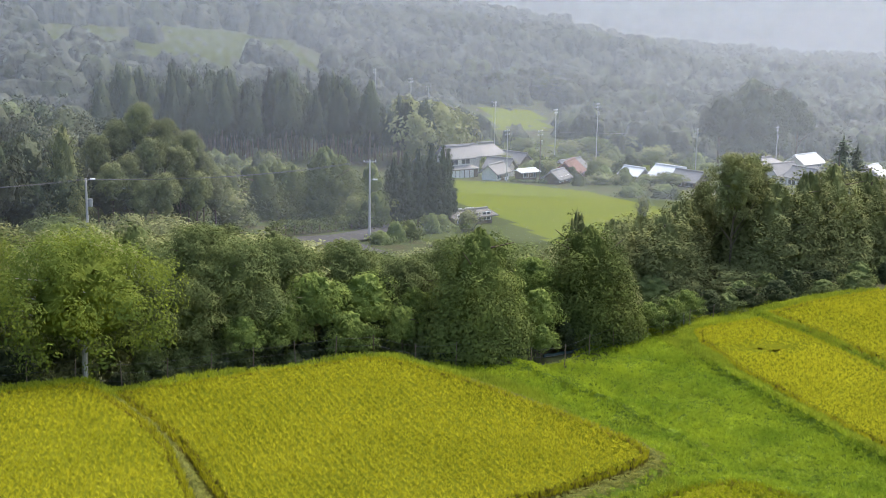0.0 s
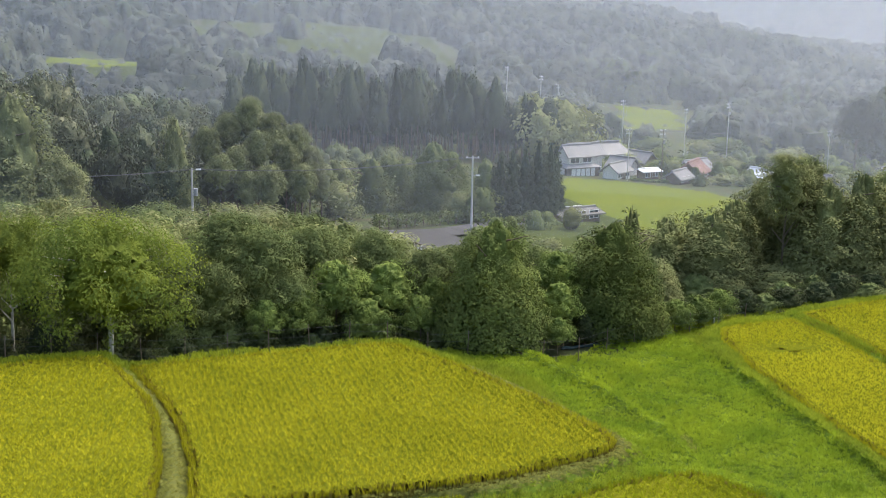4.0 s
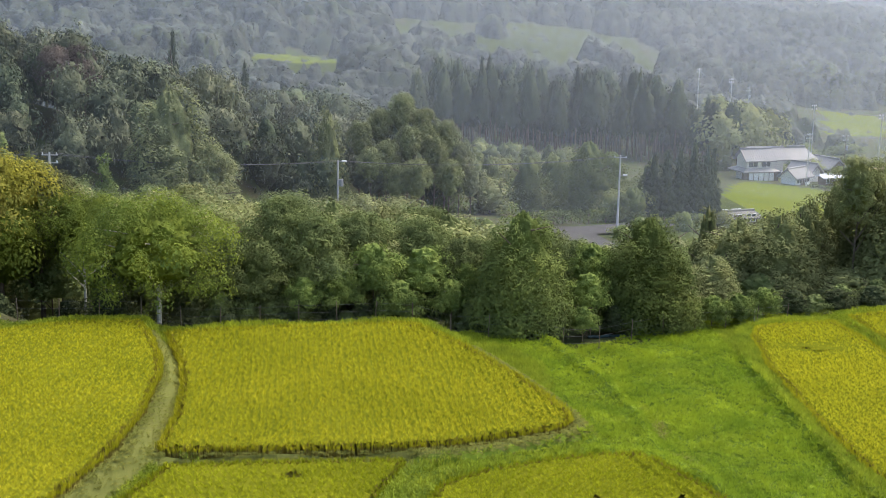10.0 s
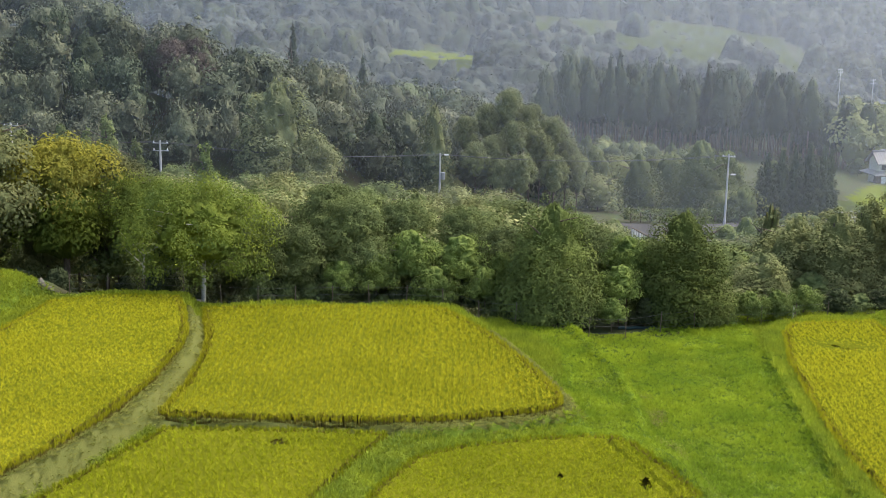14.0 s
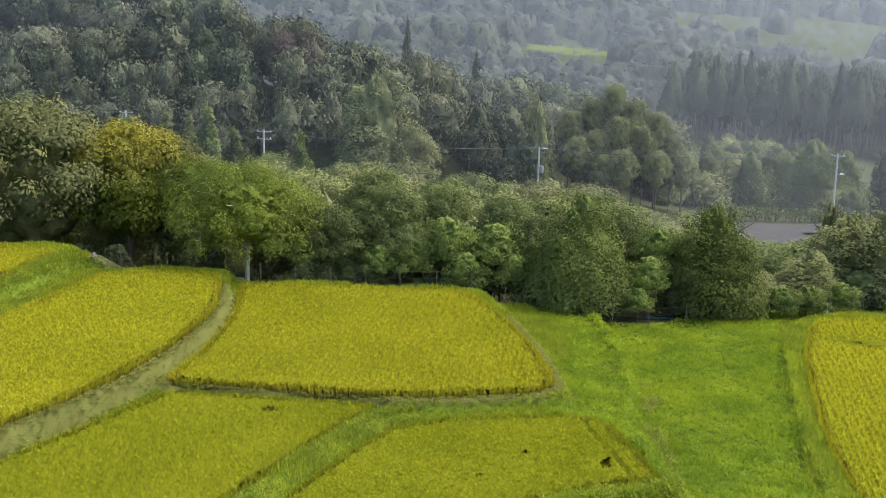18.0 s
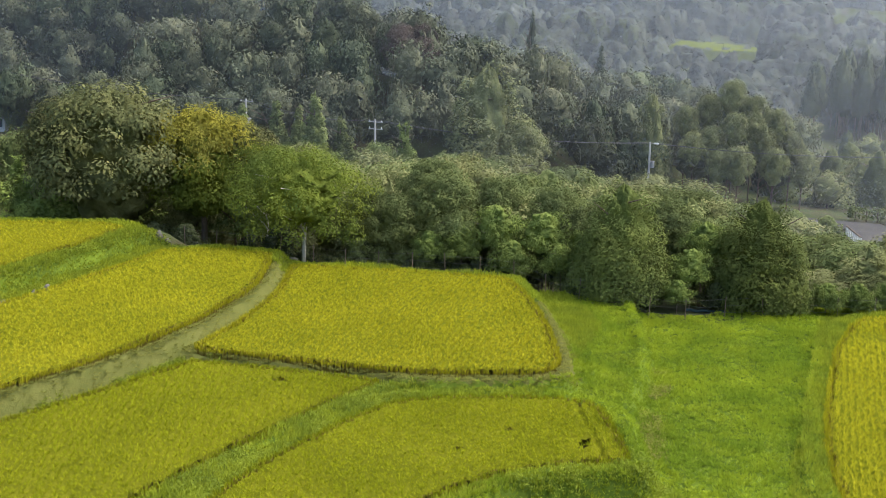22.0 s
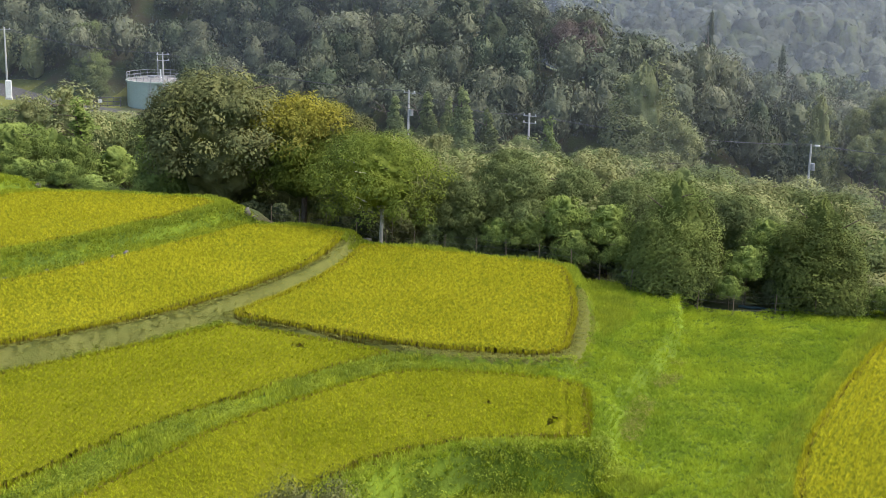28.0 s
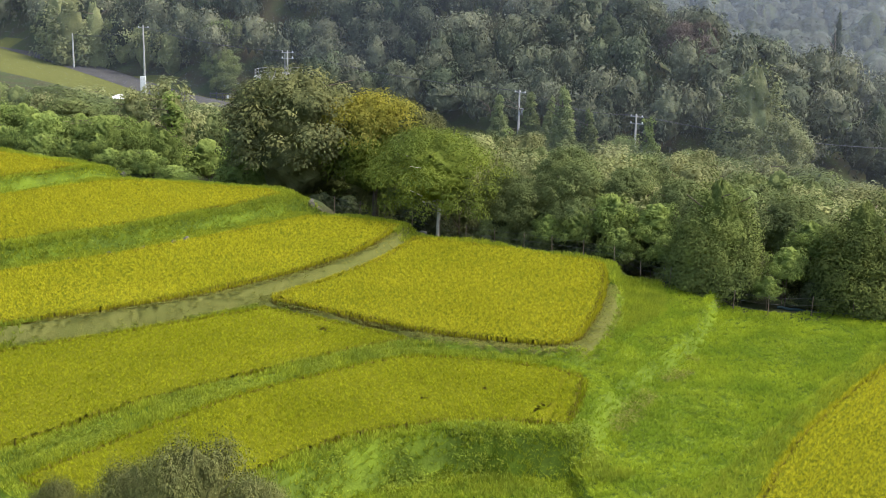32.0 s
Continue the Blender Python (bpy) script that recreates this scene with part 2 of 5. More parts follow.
# ---------------------------------------------------------------- the lie of the land
FIELDS = dict(
    A=(0.65, [(-11.4, 15.5), (-10.5, 13.3), (-9.45, 10), (-8.9, 7), (-8.75, 2), (-9.1, -2.2), (-9.95, -6), (-10.95, -8.9), (-12.6, -13.2), (-14.4, -18), (-22.6, -14), (-20.7, -7.4), (-19.2, -0.6), (-18.2, 7.8), (-17.8, 13.6), (-16, 14.8), (-14.3, 15.3)]),
    B=(0.0, [(-10.1, 15.7), (-6.4, 16.6), (-2.4, 17.3), (1.8, 17.9), (2.9, 17.5), (4.1, 15.7), (5.9, 12.3), (7.35, 9.0), (8.4, 6.0), (9.1, 4.0), (9.0, 2.7), (8.3, 1.9), (6.4, 1.1), (4.0, 0.2), (1.8, -0.2), (-0.3, -0.35), (-2.7, -0.5), (-5.2, -0.6), (-7.3, -0.7), (-7.7, -0.3), (-7.6, 3.3), (-8.0, 7.6), (-8.6, 10.8)]),
    C=(-0.3, [(-7.2, -1.5), (-3, -1.1), (1.8, -0.9), (2.0, -1.3), (1.2, -3.6), (0.4, -6.5), (-0.5, -10.5), (-1.4, -15), (-1.7, -22), (-14.2, -22), (-11.8, -14.6), (-10.4, -11), (-9.0, -6.9)]),
    D=(-0.4, [(3.3, -3.1), (4.9, -1.8), (7.7, -0.5), (10, 0.1), (11.3, 0.1), (12.0, -0.4), (13.4, -3.4), (14.2, -5.6), (13.4, -6.2), (11.7, -7.3), (9.9, -8.8), (8.9, -10.3), (7.9, -12.6), (7.5, -15), (7.2, -23), (1.0, -23), (0.9, -18), (0.9, -13.2), (1.2, -10.6), (2.2, -6.3)]),
    E=(-1.5, [(21.9, 20.6), (22.6, 22.6), (24.3, 23.4), (27.6, 24.0), (28.3, 19.8), (28.2, 13), (28.5, 5), (29, -12), (23.6, -12), (22.5, -5), (21.9, -2), (21.4, 1.5), (21.2, 5.5), (21.2, 11), (21.3, 15.8)]),
    F=(-1.3, [(28.8, 24.6), (33.5, 26.2), (39.6, 27.6), (46, 28), (46, 0), (29.6, 0), (29.0, 13), (29.1, 19.8)]),
    Z=(1.7, [(-20.6, 14.2), (-20.6, 8.5), (-21.5, 1.6), (-23.1, -5.6), (-25.4, -12.5), (-39, -9), (-34.8, 0), (-33.4, 9.0), (-32, 10.6), (-28.2, 12.6), (-22.4, 14.7)]),
    Y=(2.55, [(-35.8, 9.2), (-36.5, 2.5), (-38.6, -6), (-50, -4), (-46, 8.8)]),
)
GRASS = dict(
    G1=(-0.6, [(4.6, 18.2), (7, 13.4), (9.3, 7.2), (10.2, 4), (11.6, 2), (11.9, 6.4), (11.2, 11.6), (9.2, 18.2)]),
    G2=(-1.3, [(10.8, 18.4), (12.9, 11.6), (13.7, 6.4), (14.2, 1), (15.9, -5), (17.5, -9), (20.5, -9), (20.0, 0), (19.8, 10), (19.8, 20), (15, 20)]),
    L=(-1.9, [(15.2, -8.4), (12.4, -9.6), (10.6, -11.8), (9.8, -16), (9.4, -22), (20.4, -22), (20.4, -10.4)]),
)


def inside(px, py, poly):
    r = np.zeros(px.shape, bool)
    for (x0, y0), (x1, y1) in zip(poly, poly[1:] + poly[:1]):
        c = ((y0 > py) != (y1 > py)) & (px < (x1 - x0) * (py - y0) / (y1 - y0 + 1e-12) + x0)
        r ^= c
    return r


def away(px, py, poly):
    """Distance to a polygon's edge."""
    d = np.full(px.shape, 1e9)
    for (x0, y0), (x1, y1) in zip(poly, poly[1:] + poly[:1]):
        ex, ey = x1 - x0, y1 - y0
        u = np.clip(((px - x0) * ex + (py - y0) * ey) / (ex * ex + ey * ey), 0, 1)
        d = np.minimum(d, np.hypot(px - x0 - u * ex, py - y0 - u * ey))
    return d


def step(a, b, v):
    u = np.clip((v - a) / (b - a), 0, 1)
    return u * u * (3 - 2 * u)


def waves(x, y, s, seed=0.0):
    """Smooth unevenness between -1 and 1."""
    return (np.sin(x / s + 1.3 * np.sin(y / s * 0.7 + seed)) + np.sin(y / s * 1.3 + seed + 1.7 * np.sin(x / s * 0.6)) + np.sin((x + y) / s * 0.61 + 2 * seed)) / 3


def edge_y(x):
    return np.interp(x, [-80, -60, -45, -36, -30, -22, -16, -11, 3, 7, 13, 17, 24, 32, 45, 80], [9, 10, 11.2, 12.2, 13.8, 16.0, 16.4, 17.2, 19.0, 18.4, 18.8, 21.5, 24.5, 26.6, 29, 34])


def vale(x, y):
    z = -5.5 - 0.055 * np.clip(x, -250, 260) - 0.08 * np.clip(y, 0, 150) - 0.06 * np.clip(y - 150, 0, 190)
    return z - 0.02 * np.clip(y - 340, 0, 900)


def hill(x, y):
    """The steep wooded hill behind the road: its ground, and how far up its face a place lies."""
    foot = np.interp(x, [-300, -200, -150, -130, -118, -114.5, -100, -94, -60, -37, -24, -12, 0, 10, 20, 40], [118, 113, 107, 103, 102, 112, 112, 106, 104, 102, 105, 122, 130, 134, 152, 200])
    top = np.interp(x, [-300, -200, -120, -80, -56, -40, -30, -20, -12, -5, 0, 6, 10, 14, 36], [42, 36, 24, 12, 3, -0.8, -2.5, -6.5, -8.5, -11, -12.5, -14.5, -17.5, -21, -30])
    run = np.interp(x, [-120, -60, -30, -15], [40, 26, 20, 28])
    u = (y - foot) / run
    base = vale(x, y)
    return np.where(u > 1, top - (u - 1) * run * 0.3, base + (top - base) * step(0, 1, 0.12 + 0.88 * u)), u


def ridge(x, y):
    """The wooded slopes that close the valley."""
    top = np.interp(x, [-600, -200, 0, 120, 240, 300, 345, 420, 560, 800], [40, 30, 6, -2, -6, -12, -26, -32, -42, -48])
    foot = np.interp(x, [-300, 0, 120, 200, 300, 500], [330, 340, 370, 390, 380, 330])
    return vale(x, foot) + (top - vale(x, foot)) * step(0, 1, (y - foot) / 330)


def height(x, y):
    x, y = np.asarray(x, float), np.asarray(y, float)
    num, den, rim = np.zeros(x.shape), np.zeros(x.shape), np.full(x.shape, 1e9)
    for i, (z, poly) in enumerate((*FIELDS.values(), *GRASS.values())):
        d = np.where(inside(x, y, poly), 0, away(x, y, poly))
        if i < len(FIELDS):
            rim = np.minimum(rim, d)
        w = 1 / (d + 0.06) ** 6.5
        num, den = num + w * z, den + w
    t = num / den - 0.06 * np.clip(-22 - y, 0, 60)
    # every paddy lies a hand's height below the path or bund round it
    t = t + 0.34 * step(0.0, 0.24, rim) * step(1.5, 0.8, rim)
    # a low bund stands beside the mown strip, another along the foot of the grass
    t = t + 0.32 * np.exp(-((x - np.interp(y, [-2, 2, 6.4, 9.5, 14, 19.5], [13.9, 13.0, 12.7, 12.2, 11.0, 9.6])) / 0.40) ** 2) * step(-6, -1, y) * step(20, 17, y)
    s = step(1.0, 26, y - edge_y(x))
    v = vale(x, y)
    h, u = hill(x, y)
    far = np.maximum(v, np.where((u > 0) & (y < 300), h, -999))
    far = np.maximum(far, np.where(y > 320, ridge(x, y), -999))
    # a wooded spur in front of the far fields
    far = np.maximum(far, np.interp(x, [-300, -60, -18, 0, 20, 39, 68, 90], [-18, -13, -15, -18, -23, -28, -37, -60]) - ((y - 430) / 16) ** 2)
    z2 = np.interp(x, [200, 500, 620, 760, 840, 930, 1170, 1500, 2200], [-90, -45, -30, -25, -41, -31, -19, -26, -30]) + 3 * waves(x, y, 25, 4)
    far = np.where(y > 1000, np.maximum(far, z2 - ((y - 1450) / 45) ** 2), far)
    far = far + 0.5 * waves(x, y, 14) * step(40, 90, y) * (1 - step(-12, -4, -np.abs(x - 28) / 3))
    # the ground drops behind the fence
    t = t - 2.6 * step(0.6, 1.7, y - edge_y(x)) * step(6, 3, x) * step(-34, -27, x)
    return t * (1 - s) + far * s


def ground_z(x, y):
    return float(height(np.array([x]), np.array([y]))[0])


PADDY = [(60, 124), (66, 160), (69, 205), (76, 224), (81, 235), (92.6, 229), (106, 213), (107, 190), (104, 172), (90, 130)]


def build_ground():
    gx = np.unique(np.concatenate([np.arange(-48, -24, 0.6), np.arange(-24, 24, 0.3), np.arange(24, 48.1, 0.6), np.arange(-260, 320, 6), np.arange(60, 112, 2), np.arange(-2400, 3600, 120), np.arange(320, 1400, 20)]).round(3))
    gy = np.unique(np.concatenate([np.arange(-26, 20, 0.32), np.arange(20, 31, 0.5), np.arange(31, 60, 1.5), np.arange(60, 420, 4), np.arange(140, 238, 2), np.arange(-300, -26, 20), np.arange(420, 1000, 20), np.arange(1000, 1900, 50), np.arange(1900, 4300, 150)]).round(3))
    X, Y = np.meshgrid(gx, gy)
    Z = height(X, Y)
    nx, ny = len(gx), len(gy)
    i = np.arange(nx * ny).reshape(ny, nx)
    f = np.stack([i[:-1, :-1], i[:-1, 1:], i[1:, 1:], i[1:, :-1]], -1).reshape(-1, 4)
    cx, cy = (X[:-1, :-1] + X[1:, 1:]).ravel() / 2, (Y[:-1, :-1] + Y[1:, 1:]).ravel() / 2
    k = np.ones(len(f), int)
    k[cy > edge_y(cx) - 0.3] = 3
    near = cy < edge_y(cx)
    for z, poly in FIELDS.values():
        k[near & inside(cx, cy, poly)] = 0
    la = away(cx, cy, FIELDS["A"][1])
    k[near & (k == 1) & (la < 1.3) & (cx > -12.5)] = 2
    k[near & (k == 1) & (away(cx, cy, FIELDS["B"][1]) < 0.8) & (cy < 12)] = 2
    u = hill(cx, cy)[1]
    k[(cy > 75) & (u < -0.05) & (cy < 400) & (cx > 34 + 8 * np.sin(cy / 9))] = 4
    k[(cx < -112) & (cx > -190) & (cy > 80) & (u < -0.02)] = 2
    k[inside(cx, cy, PADDY)] = 5
    k[inside(cx, cy, [(0, 546), (75, 580), (118, 570), (118, 500), (100, 478), (40, 476), (10, 500)]) & (waves(cx, cy, 9, 1) > -0.45)] = 4
    k[inside(cx, cy, [(-52, 422), (-52, 392), (-14, 392), (-14, 452), (-32, 462)])] = 4
    k[inside(cx, cy, [(-52, 443), (-32, 459), (-17, 442), (-17, 422), (-33, 415), (-48, 426)])] = 5
    k[inside(cx, cy, [(160, 405), (175, 450), (200, 458), (186, 415)])] = 5
    k[inside(cx, cy, [(98, 300), (125, 285), (150, 300), (140, 345), (110, 345)])] = 5
    k[inside(cx, cy, [(150, 245), (185, 290), (160, 300), (135, 262)])] = 5
    k[inside(cx, cy, [(160, 345), (190, 350), (197, 372), (170, 378)]) | inside(cx, cy, [(195, 358), (245, 370), (245, 390), (200, 382)])] = 5
    me = mesh("ground", np.stack([X, Y, Z], -1).reshape(-1, 3), f, [M[n] for n in ("soil", "turf", "mown", "floor", "vale", "paddy")], k, True)
    return tagged(new("ground", me), "terraced hillside with grassy banks falling to a valley", "ground", kind="structure")


ground = build_ground()

# ---------------------------------------------------------------- rice and grass
def spread(poly, dx, dy, angle, jitter, rows=None):
    """Planting places inside a polygon, in rows turned by angle."""
    p = np.array(poly)
    c = p.mean(0)
    r = np.abs(p - c).max() * 1.5
    u, v = np.meshgrid(np.arange(-r, r, dx), np.arange(-r, r, dy))
    u, v = u.ravel() + rng.normal(0, jitter, u.size), v.ravel() + rng.normal(0, jitter, u.size)
    a = radians(angle)
    x, y = c[0] + u * math.cos(a) - v * math.sin(a), c[1] + u * math.sin(a) + v * math.cos(a)
    k = inside(x, y, poly)
    return x[k], y[k]


def strips(x, y, z, h, lean, blades, width, knee=0.72, foot=0.05, low=None, bow=0.25):
    """Arching blades of two quads each round every place: lower part upright, upper part bent over."""
    n = len(x) * blades
    bx, by, bz = (np.repeat(v, blades) for v in (x, y, z))
    hh = np.repeat(h, blades) * rng.uniform(0.82, 1.12, n)
    a = rng.uniform(0, 2 * math.pi, n)
    dx, dy = np.cos(a), np.sin(a)
    ll = lean * rng.uniform(0.5, 1.3, n)
    w = width * rng.uniform(0.7, 1.3, n) / 2
    tw = a + math.pi / 2 + rng.normal(0, 0.5, n)
    sx, sy = np.cos(tw) * w, np.sin(tw) * w
    rings = []
    for f, r, ww in ((0.0, foot, 0.8), (knee, foot + 0.30, 1.0), (1.0, foot + 1.0, 0.45)):
        rr = r * ll if f else foot * np.ones(n)
        zz = bz + hh * (f if f < 1 else 1.0) - (ll * bow if f == 1.0 else 0)
        cx, cy = bx + dx * rr, by + dy * rr
        rings += [np.stack([cx - sx * ww, cy - sy * ww, zz], -1), np.stack([cx + sx * ww, cy + sy * ww, zz], -1)]
    v = np.stack(rings, 1).reshape(-1, 3)
    b = np.arange(n)[:, None] * 6
    lo = b + [0, 1, 3, 2]
    if low is not None:
        lo = lo[np.repeat(low, blades)]
    f = np.concatenate([lo, b + [2, 3, 5, 4]])
    used, f2 = np.unique(f, return_inverse=True)
    return v[used], f2.reshape(-1, 4), np.repeat([0, 1], [len(lo), n])


HOLES = [(-2.3, -2.4, 0.4, 0.2), (12.2, -4.6, 0.15, 0.62), (24.3, 18.5, 0.4, 0.1), (24.9, 18.0, 0.5, 0.12), (7.6, -7.0, 0.12, 0.1), (9.0, -4.4, 0.1, 0.1)]


ROWS = dict(B=[(2.9, 17.5), (4.1, 15.7), (5.9, 12.3), (7.35, 9.0), (8.4, 6.0), (9.1, 4.0)], D=[(12.0, -0.4), (13.4, -3.4), (14.2, -5.6)])


def rows_beside(field, x, y):
    """How deep the open gaps between the last rows are, along the edge that the rows follow."""
    if field not in ROWS:
        return np.zeros(np.shape(x))
    line = ROWS[field]
    d = away(x, y, line + line[-2:0:-1])
    u = d / (0.46 if field == "B" else 0.5)
    return np.exp(-((u - np.round(u)) / 0.16) ** 2) * (u > 0.5) * (u < (4.5 if field == "B" else 2.5)) * (np.where(u > 1.5, 1.0, 0.45) if field == "D" else 0.4)


def rice(field, angle, label, tall=0.68):
    z0, poly = FIELDS[field]
    x, y = spread(poly, 0.30, 0.2, angle, 0.045)
    keep = np.ones(len(x), bool)
    for hx, hy, rx, ry in HOLES:
        keep &= ((x - hx) / rx) ** 2 + ((y - hy) / ry) ** 2 > 1 + 0.5 * rng.random(len(x))
    keep &= rows_beside(field, x, y) < 0.5
    x, y = x[keep], y[keep]
    e = away(x, y, poly)
    z = height(x, y)
    h = tall * (1 + 0.06 * waves(x, y, 1.7, 3) + rng.normal(0, 0.03, len(x))) * np.where(e < 0.2, 0.95, 1)
    if field == "E":
        h = h * (1 - 0.3 * np.exp(-(((x - 24.6) / 2.2) ** 2 + ((y - 18.4) / 1.0) ** 2)))
    rim = e < 0.32
    v, f, k = strips(x, y, z, h, 0.15, 14, 0.03, 0.8, foot=0.05, low=rim, bow=0.4)
    # the stalks that show along the edges
    ex, ey = [], []
    for (xa, ya), (xb, yb) in zip(poly, poly[1:] + poly[:1]):
        u = np.arange(0, 1, 0.09 / math.hypot(xb - xa, yb - ya))
        ex.append(xa + (xb - xa) * u)
        ey.append(ya + (yb - ya) * u)
    ex, ey = np.concatenate(ex), np.concatenate(ey)
    ex, ey = ex + rng.normal(0, 0.05, len(ex)), ey + rng.normal(0, 0.05, len(ex))
    eh = tall * (0.95 + 0.05 * waves(ex, ey, 0.6) + rng.normal(0, 0.03, len(ex)))
    v1, f1, k1 = strips(ex, ey, np.full(len(ex), z0) - 0.02, eh, 0.12, 8, 0.034, 0.66, foot=0.06, bow=0.5)
    v, f, k = np.concatenate([v, v1]), np.concatenate([f, f1 + len(v)]), np.concatenate([k, k1])
    # the closed leaf mass between the ears, ridged along the rows
    p = np.array(poly)
    c, r, a = p.mean(0), np.abs(p - p.mean(0)).max() * 1.5, radians(angle)
    gu, gv = np.meshgrid(np.arange(-r, r, 0.1), np.arange(-r, r, 0.15))
    gx, gy = c[0] + gu * math.cos(a) - gv * math.sin(a), c[1] + gu * math.sin(a) + gv * math.cos(a)
    inner = inside(gx, gy, poly) & (away(gx, gy, poly) > 0.16)
    for hx, hy, rx, ry in HOLES:
        inner &= ((gx - hx) / rx) ** 2 + ((gy - hy) / ry) ** 2 > 0.8
    gz = np.where(inner, height(gx, gy), 0) - sum(0.3 * np.exp(-((gx - hx) / rx) ** 2 - ((gy - hy) / ry) ** 2) for hx, hy, rx, ry in HOLES) + tall * (0.74 + (0.015 if field in "CDE" else 0.035) * np.cos((gu + r) * 2 * math.pi / 0.3) + 0.05 * rng.standard_normal(gu.shape) - 0.5 * rows_beside(field, gx, gy))
    i = np.arange(gu.size).reshape(gu.shape)
    ok = inner[:-1, :-1] & inner[1:, :-1] & inner[:-1, 1:] & inner[1:, 1:]
    q = np.stack([i[:-1, :-1], i[:-1, 1:], i[1:, 1:], i[1:, :-1]], -1)[ok]
    used, q2 = np.unique(q, return_inverse=True)
    sheet = np.stack([gx, gy, gz], -1).reshape(-1, 3)[used]
    f = np.concatenate([f, q2.reshape(-1, 4) + len(v)])
    v, k = np.concatenate([v, sheet]), np.concatenate([k, np.full(len(q), 2)])
    return tagged(new("rice_field", mesh("rice_field", v, f, [M["stalk"], M["green_ear" if field in "CD" else "ear"], M["leafage"]], k)), label, "rice field", kind="stuff")


rice("B", 4, "ripe yellow rice planted in rows on the middle terrace")
rice("A", -8, "ripe yellow rice on a terrace above a mown path")
rice("C", 20, "ripening rice, greener, below a grassy path", 0.64)
rice("D", -38, "ripening rice curving round a grass bank", 0.64)
rice("E", 2, "golden rice with a flattened patch", 0.68)
rice("F", 10, "golden rice on the terrace beside the wood", 0.68)
rice("Z", -8, "ripe yellow rice on an upper terrace")
rice("Y", 5, "ripe yellow rice on the topmost terrace")


def grass(name, label, x, y, h, mat, lean=0.16, blades=5, width=0.05, foot=0.04):
    v, f, k = strips(x, y, height(x, y), h, lean, blades, width, 0.35, foot, low=np.zeros(len(x), bool))
    return tagged(new(name, mesh(name, v, f, [M[mat]], None)), label, "grass", kind="stuff")


def grow(n, x0, x1, y0, y1):
    return rng.uniform(x0, x1, n), rng.uniform(y0, y1, n)


def out_of_fields(x, y, gap=0.1):
    k = y < edge_y(x) - 0.3 + 1.1 * step(2, 7, x) + 1.8 * step(12, 20, x)
    for z, poly in FIELDS.values():
        k &= ~inside(x, y, poly) & (away(x, y, poly) > gap)
    return k


x, y = grow(66000, 3, 30, -24, 26)
k = out_of_fields(x, y, 0.12) & (away(x, y, FIELDS["B"][1]) > 0.75) & (inside(x, y, GRASS["G2"][1]) | inside(x, y, GRASS["G1"][1]) | (x > 9.2) & (x < 20.4) | (rng.random(len(x)) < 0.25))
x, y = x[k], y[k]
grass("meadow_grass", "bright green ungrazed grass on a fallow terrace", x, y, 0.16 + 0.07 * waves(x, y, 0.7) + 0.12 * rng.random(len(x)) ** 2, "blade", 0.14, 9, 0.034, 0.1)
x, y = grow(330000, -52, 40, -24, 28)
k = out_of_fields(x, y, 0.05) & (np.min([away(x, y, q) for _, q in FIELDS.values()], 0) < 3.5)
x, y = x[k], y[k]
m = np.minimum(away(x, y, FIELDS["A"][1]), away(x, y, FIELDS["B"][1]))
left = (x < -12)
path = (m < 1.1) & ~left & (y < 14) & (x < 10.4) & (y > -14)
k = ~path & ~((x > 9.2) & (x < 20.2) & (y > -6))
grass("bank_grass", "tall mixed grass on the terrace banks", x[k], y[k], 0.24 + 0.12 * waves(x[k], y[k], 0.9) + 0.12 * rng.random(k.sum()), "weed", 0.16, 5, 0.036)
grass("mown_grass", "short dry mown grass on the field path", x[path], y[path], 0.07 + 0.05 * rng.random(path.sum()), "dry", 0.12, 12, 0.026)

# ---------------------------------------------------------------- foliage
def leaf_quads(c, nrm, size, r):
    """Pointed quads at places c with normals nrm."""
    n = len(c)
    nrm = nrm / (np.linalg.norm(nrm, axis=1, keepdims=True) + 1e-9)
    t = np.cross(nrm, r.normal(size=(n, 3)))
    t /= np.linalg.norm(t, axis=1, keepdims=True) + 1e-9
    b = np.cross(nrm, t)
    s = size * r.uniform(0.6, 1.3, (n, 1))
    v = np.stack([c - t * s * 0.5, c + b * s * 0.25 - nrm * s * 0.06, c + t * s * 0.55, c - b * s * 0.25 - nrm * s * 0.06], 1).reshape(-1, 3)
    return v, np.arange(n * 4).reshape(-1, 4)


